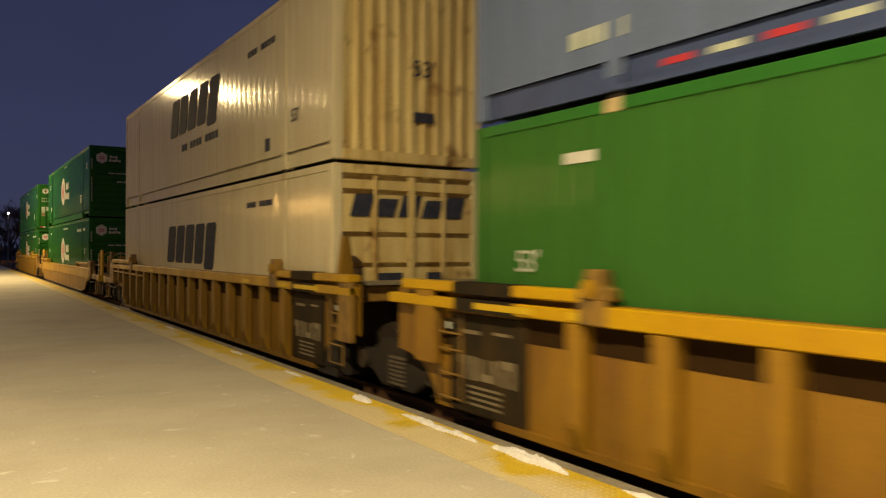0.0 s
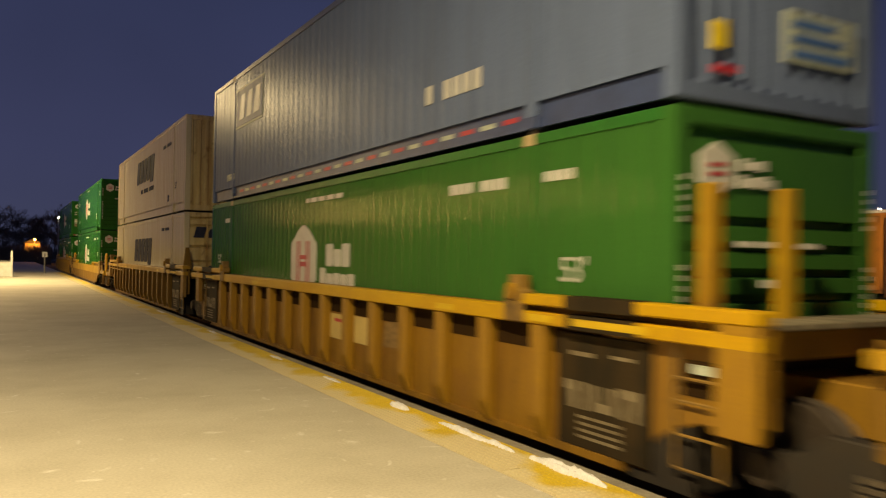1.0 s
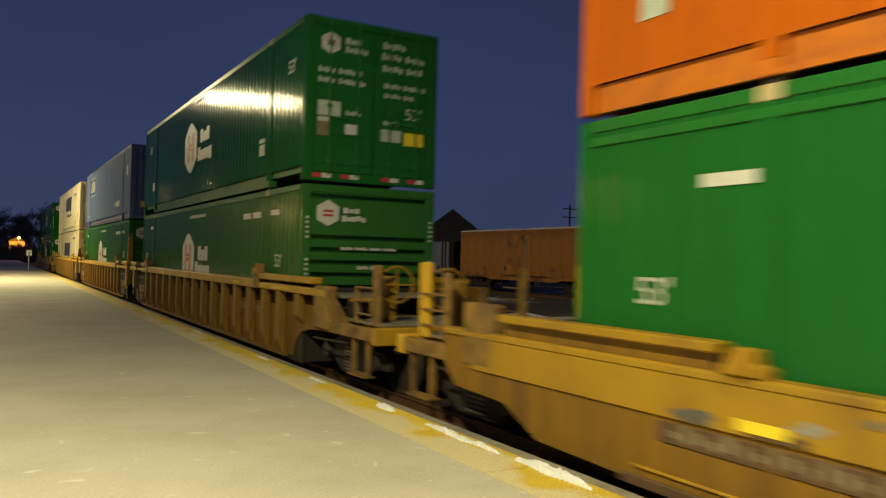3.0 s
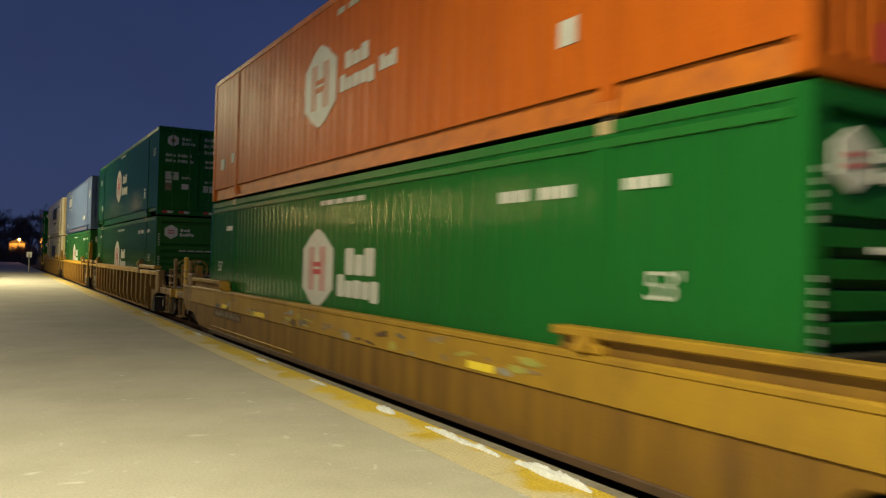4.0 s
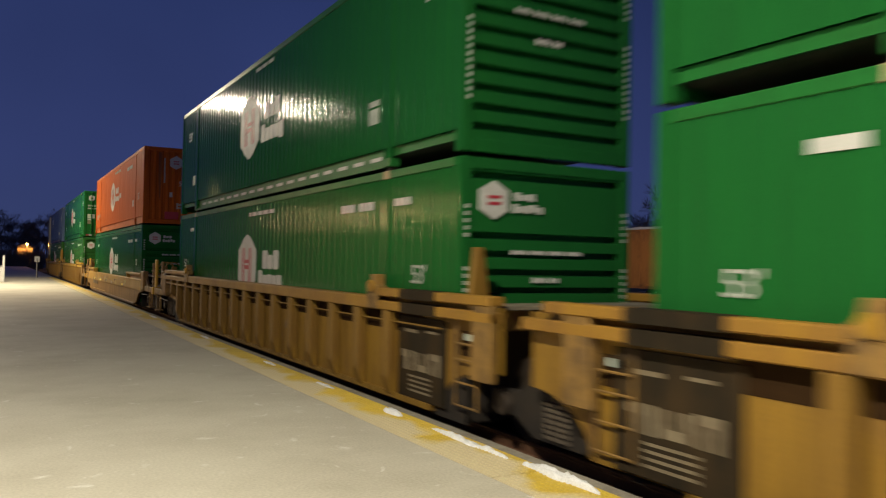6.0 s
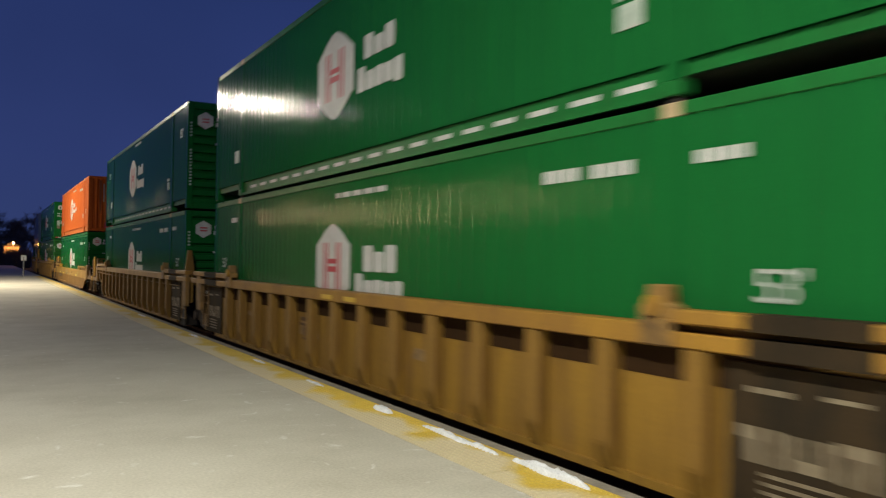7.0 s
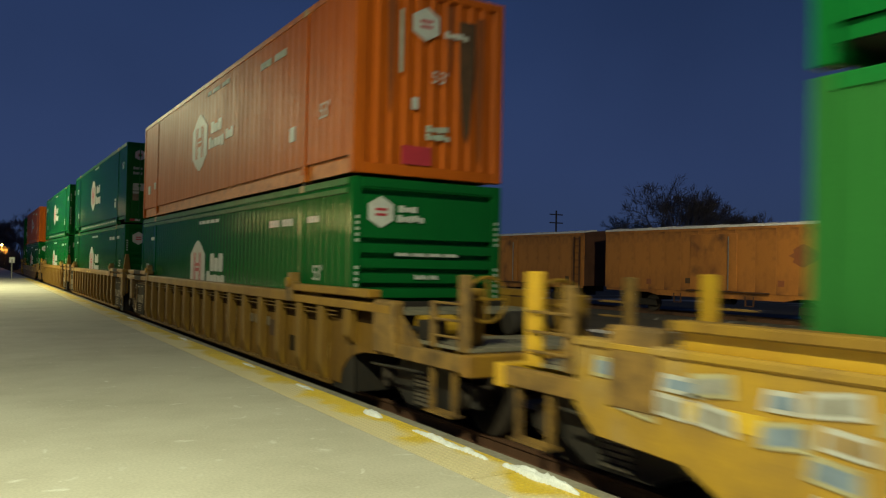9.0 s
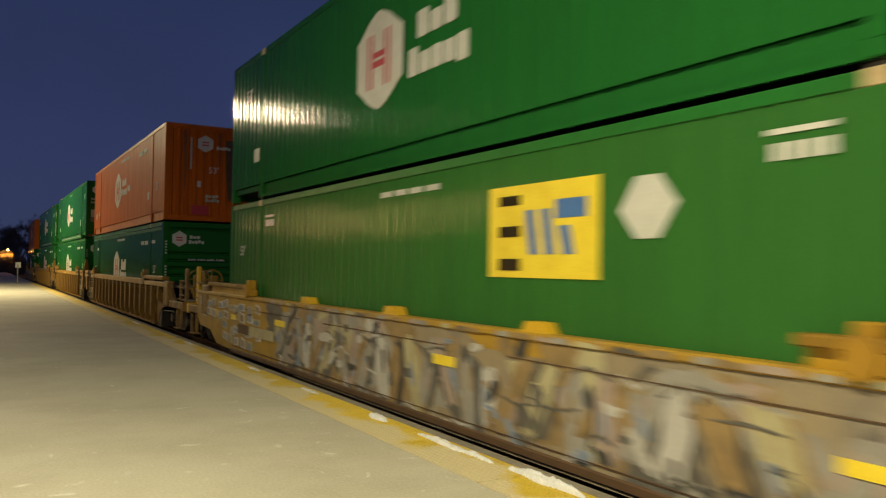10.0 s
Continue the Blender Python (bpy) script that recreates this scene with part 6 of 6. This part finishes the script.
# ---- far end of the platform ----
lift = thing("lift_enclosure", "white metal wheelchair-lift enclosure on the platform end", "lift", pose(-0.15, 61.6, 0))
part("housing", bmesh_of(lambda bm: (box(bm, -0.6, 0.52, -0.4, 0.6, 0.0, 1.05))), PLANK_WHITE, lift, bevel=0.03)
part("top_rail", bmesh_of(lambda bm: box(bm, -0.62, 0.54, -0.43, -0.39, 1.02, 1.1)), GALV, lift)
for x in (-0.58, 0.50):
    part("post", bmesh_of(lambda bm: box(bm, x - 0.07, x + 0.07, -0.46, -0.32, 0.0, 1.78)), PLANK_WHITE, lift, bevel=0.01)
part("control_box", bmesh_of(lambda bm: box(bm, -0.72, -0.5, -0.5, -0.3, 1.78, 2.2)), GALV, lift, bevel=0.02)
sign = thing("sign_post", "small white sign on a grey post", "sign", pose(2.86, 74.0, 0))
part("post", bmesh_of(lambda bm: tube(bm, (0, 0, 0), (0, 0, 1.6), 0.06, 8)), GALV, sign)
part("sign_board", bmesh_of(lambda bm: box(bm, -0.20, 0.20, -0.04, -0.01, 1.3, 1.75)), PLANK_WHITE, sign, bevel=0.005)
bm = bmesh.new()
box(bm, -30, EDGE + 0.2, P1, P1 + 90, GROUND - 0.2, -0.14)
setting("snowy_path", bm, PATH_SNOW, "snow-covered path beyond the platform end", "path")

house = thing("house", "small tan clapboard house lit by an orange lamp", "house", pose(4.45, 170, GROUND))
for i in range(18):
    shared("clapboard", "clap", lambda bm: prism(bm, [(-0.02, 0), (0.03, 0), (0.0, 0.2), (-0.02, 0.2)], "x", -1.3, 1.3), HOUSE_WALL, house, at=pose(0, -0.02, 0.2 + i * 0.2))
part("wall", bmesh_of(lambda bm: box(bm, -1.3, 1.3, 0, 6, 0, 4.0)), HOUSE_WALL, house)
part("roof", bmesh_of(lambda bm: prism(bm, [(-1.6, 3.95), (1.6, 3.95), (0, 4.7)], "y", -0.3, 6.3)), ROOF_DARK, house)
wd = part("window", bmesh_of(lambda bm: box(bm, 0.2, 0.9, -0.06, 0.0, 1.2, 2.3)), WINDOW_GLASS, house)
part("window_frame", bmesh_of(lambda bm: (box(bm, 0.1, 1.0, -0.08, -0.05, 2.3, 2.4), box(bm, 0.1, 1.0, -0.08, -0.05, 1.1, 1.2))), PLANK_WHITE, wd)
part("door", bmesh_of(lambda bm: box(bm, -1.1, -0.3, -0.06, 0.0, 0.0, 2.05)), ROOF_DARK, house)


# hedge added to cover the lower wall, so only its lit top shows
rr = random.Random(77)
bm = bmesh.new()
for i in range(1100):
    x, y = rr.uniform(-6, 7.4), rr.uniform(163.5, 165.5)
    tube(bm, (x, y, GROUND - 0.1), (x + rr.uniform(-0.5, 0.5), y + rr.uniform(-0.3, 0.3), GROUND + rr.uniform(2.6, 3.6)), 0.07, 4, 0.02)
hedge = new("hedge", finish(bm, "hedge", BARK))
tagged(hedge, "added leafless hedge hiding the lower house wall", "hedge", kind="stuff")


def street_lamp(x, y, z, mat, energy, colour, label, r=0.22):
    t = thing("street_lamp", label, "street lamp", pose(x, y, GROUND), "street lamps")
    h = z - GROUND
    part("pole", bmesh_of(lambda bm: tube(bm, (0, 0.3, 0), (0, 0.3, h + 0.3), 0.07, 8, 0.05)), GALV, t)
    part("arm", bmesh_of(lambda bm: tube(bm, (0, 0.3, h + 0.3), (0, 0, h + 0.2), 0.035, 6)), GALV, t)
    part("lamp_globe", bmesh_of(lambda bm: bmesh.ops.create_icosphere(bm, subdivisions=2, radius=r, matrix=Matrix.Translation((0, 0, h)))), mat, t, smooth=True)
    if energy:
        ld = bpy.data.lights.new("street_light", "POINT")
        ld.energy, ld.color, ld.shadow_soft_size = energy, colour, 0.25
        lo = new("street_light", ld)
        lo.parent = t
        lo.matrix_basis = pose(0, -0.35, h - 0.1)


street_lamp(4.75, 168.6, 4.05, LAMP_WARM, 1150, (1.0, 0.40, 0.07), "orange street lamp in front of a house", 0.19)
street_lamp(6.75, 130, 6.9, LAMP_COOL, 0, (1, 1, 1), "white street lamp far beyond the platform", 0.11)
street_lamp(76.6, 47.3, 7.35, LAMP_COOL, 0, (1, 1, 1), "white street lamp beyond the parked boxcars", 0.15)

# house roof and a utility pole beyond the siding
far_house = thing("house", "dark gabled house beyond the siding", "house", pose(41.5, 70, GROUND, 0, 0, -30))
part("wall", bmesh_of(lambda bm: box(bm, -4, 4, -5, 5, 0, 4.0)), ROOF_DARK, far_house)
part("roof", bmesh_of(lambda bm: prism(bm, [(-4.4, 3.9), (4.4, 3.9), (0, 7.3)], "y", -5.3, 5.3)), ROOF_DARK, far_house)
upole = thing("utility_pole", "dark wooden utility pole with crossarms", "utility pole", at_az(39.2, 105))
part("pole", bmesh_of(lambda bm: tube(bm, (0, 0, 0), (0, 0, 10.0), 0.16, 8, 0.11)), BARK, upole)
for z in (9.4, 8.3):
    part("crossarm", bmesh_of(lambda bm: box(bm, -1.1, 1.1, -0.06, 0.06, z, z + 0.14)), BARK, upole)


# ---- platform and yard lamps ----
def lamp_post(x, y, h, reach, power, colour, label, tip=(0, 0, 0), spread=180):
    t = thing("lamp_post", label, "street lamp", pose(x, y, GROUND if abs(x) > 7 else 0), "tall lamps")
    h -= GROUND if abs(x) > 7 else 0
    part("pole", bmesh_of(lambda bm: tube(bm, (0, 0, 0), (0, 0, h - 0.1), 0.10, 12, 0.06)), GALV, t)
    part("base_plate", bmesh_of(lambda bm: tube(bm, (0, 0, 0), (0, 0, 0.06), 0.2, 12)), GALV, t)
    part("arm", bmesh_of(lambda bm: tube(bm, (0, 0, h - 0.15), (reach, 0, h), 0.04, 8)), GALV, t)
    hd = part("lamp_head", bmesh_of(lambda bm: box(bm, reach - 0.1, reach + 0.55, -0.2, 0.2, h - 0.02, h + 0.1)), GALV, t, bevel=0.03)
    part("lens", bmesh_of(lambda bm: box(bm, reach - 0.02, reach + 0.47, -0.15, 0.15, h - 0.045, h - 0.022)), LAMP_ON, hd)
    ld = bpy.data.lights.new("lamp_light", "AREA")
    ld.shape, ld.size, ld.size_y = "RECTANGLE", 0.5, 0.3
    ld.energy, ld.color, ld.spread = power, colour, radians(spread)
    lo = new("lamp_light", ld)
    lo.parent = t
    lo.matrix_basis = pose(reach + 0.22, 0, h - 0.06, *tip)


lamp_post(-5.2, 0.5, 10.3, 0.5, LAMP_POWER * 1.0, LAMP_COLOUR, "tall galvanised lamp post lighting the platform", spread=164)
lamp_post(-5.2, 52.0, 12.2, 0.5, LAMP_POWER * 1.65, (1.0, 0.84, 0.52), "tall galvanised lamp post lighting the platform")
# lamp kept out of view, supposed from the bright boxcars and tipped towards them
lamp_post(16.5, 7.0, 11.0, 0.5, LAMP_POWER * 1.6, (1.0, 0.74, 0.42), "tall unseen lamp post added to flood the siding", (0, -58, 8))

# unseen station building beside the platform, added to darken reflections and hold the wall lamps
station = thing("station_building", "unseen station building added to carry warm wall lamps", "building", pose(-12.0, 22.0, GROUND))
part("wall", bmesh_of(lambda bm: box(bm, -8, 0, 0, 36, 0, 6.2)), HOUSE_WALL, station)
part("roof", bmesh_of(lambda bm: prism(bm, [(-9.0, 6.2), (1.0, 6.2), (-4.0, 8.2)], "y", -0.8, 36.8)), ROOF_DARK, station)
# lamps placed from their reflections on the containers, bright enough to act as fill
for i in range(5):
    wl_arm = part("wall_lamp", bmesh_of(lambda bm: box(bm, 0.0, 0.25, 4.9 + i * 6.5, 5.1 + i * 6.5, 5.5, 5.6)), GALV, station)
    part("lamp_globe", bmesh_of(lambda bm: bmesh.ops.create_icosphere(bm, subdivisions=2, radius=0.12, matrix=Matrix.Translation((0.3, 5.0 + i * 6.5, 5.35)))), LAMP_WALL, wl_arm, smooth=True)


# ---- movement ----
def train_pose(s, z):
    """Pose of a load whose near end is s metres along: both ends lie on the track."""
    x0, y0, _ = bend(s)
    x1, y1, _ = bend(s + CL)
    return pose(x0, y0, z, 0, 0, -math.degrees(math.atan2(x1 - x0, y1 - y0)))


# (seconds, metres) that shift the train to line up in the camera's view
VIEW_OFFSETS = [(0.0, 0.20), (0.5, 0.15), (1.0, 0.10), (1.5, 0.07), (2.0, 0.07), (2.5, 0.0), (3.0, 0.05), (4.5, -0.10), (5.0, -0.14), (5.5, 0.02), (6.5, 0.04), (7.5, 0.08), (8.0, 0.11), (8.5, 0.10), (9.0, 0.02), (10.0, 0.02)]


def travelled(t):
    """Metres that the train has gone at t seconds: slightly slowing, plus offsets fitted to the camera's view."""
    return SPEED * t + SLOW * t * t / 2 + float(np.interp(t, [a for a, _ in VIEW_OFFSETS], [d for _, d in VIEW_OFFSETS]))


def motions():
    times = [i * 0.5 for i in range(21)]
    for ob, y, z in MOVERS:
        walk(ob, [(t, train_pose(y + travelled(t), z)) for t in times])
    steps = [i / FPS for i in range(0, 301)]
    for w, y in WHEELS:
        x0, z0 = w.location.x, w.location.z
        walk(w, [(t, pose(x0, y, z0, -math.degrees(travelled(t) / 0.46) % 360)) for t in steps])


motions()
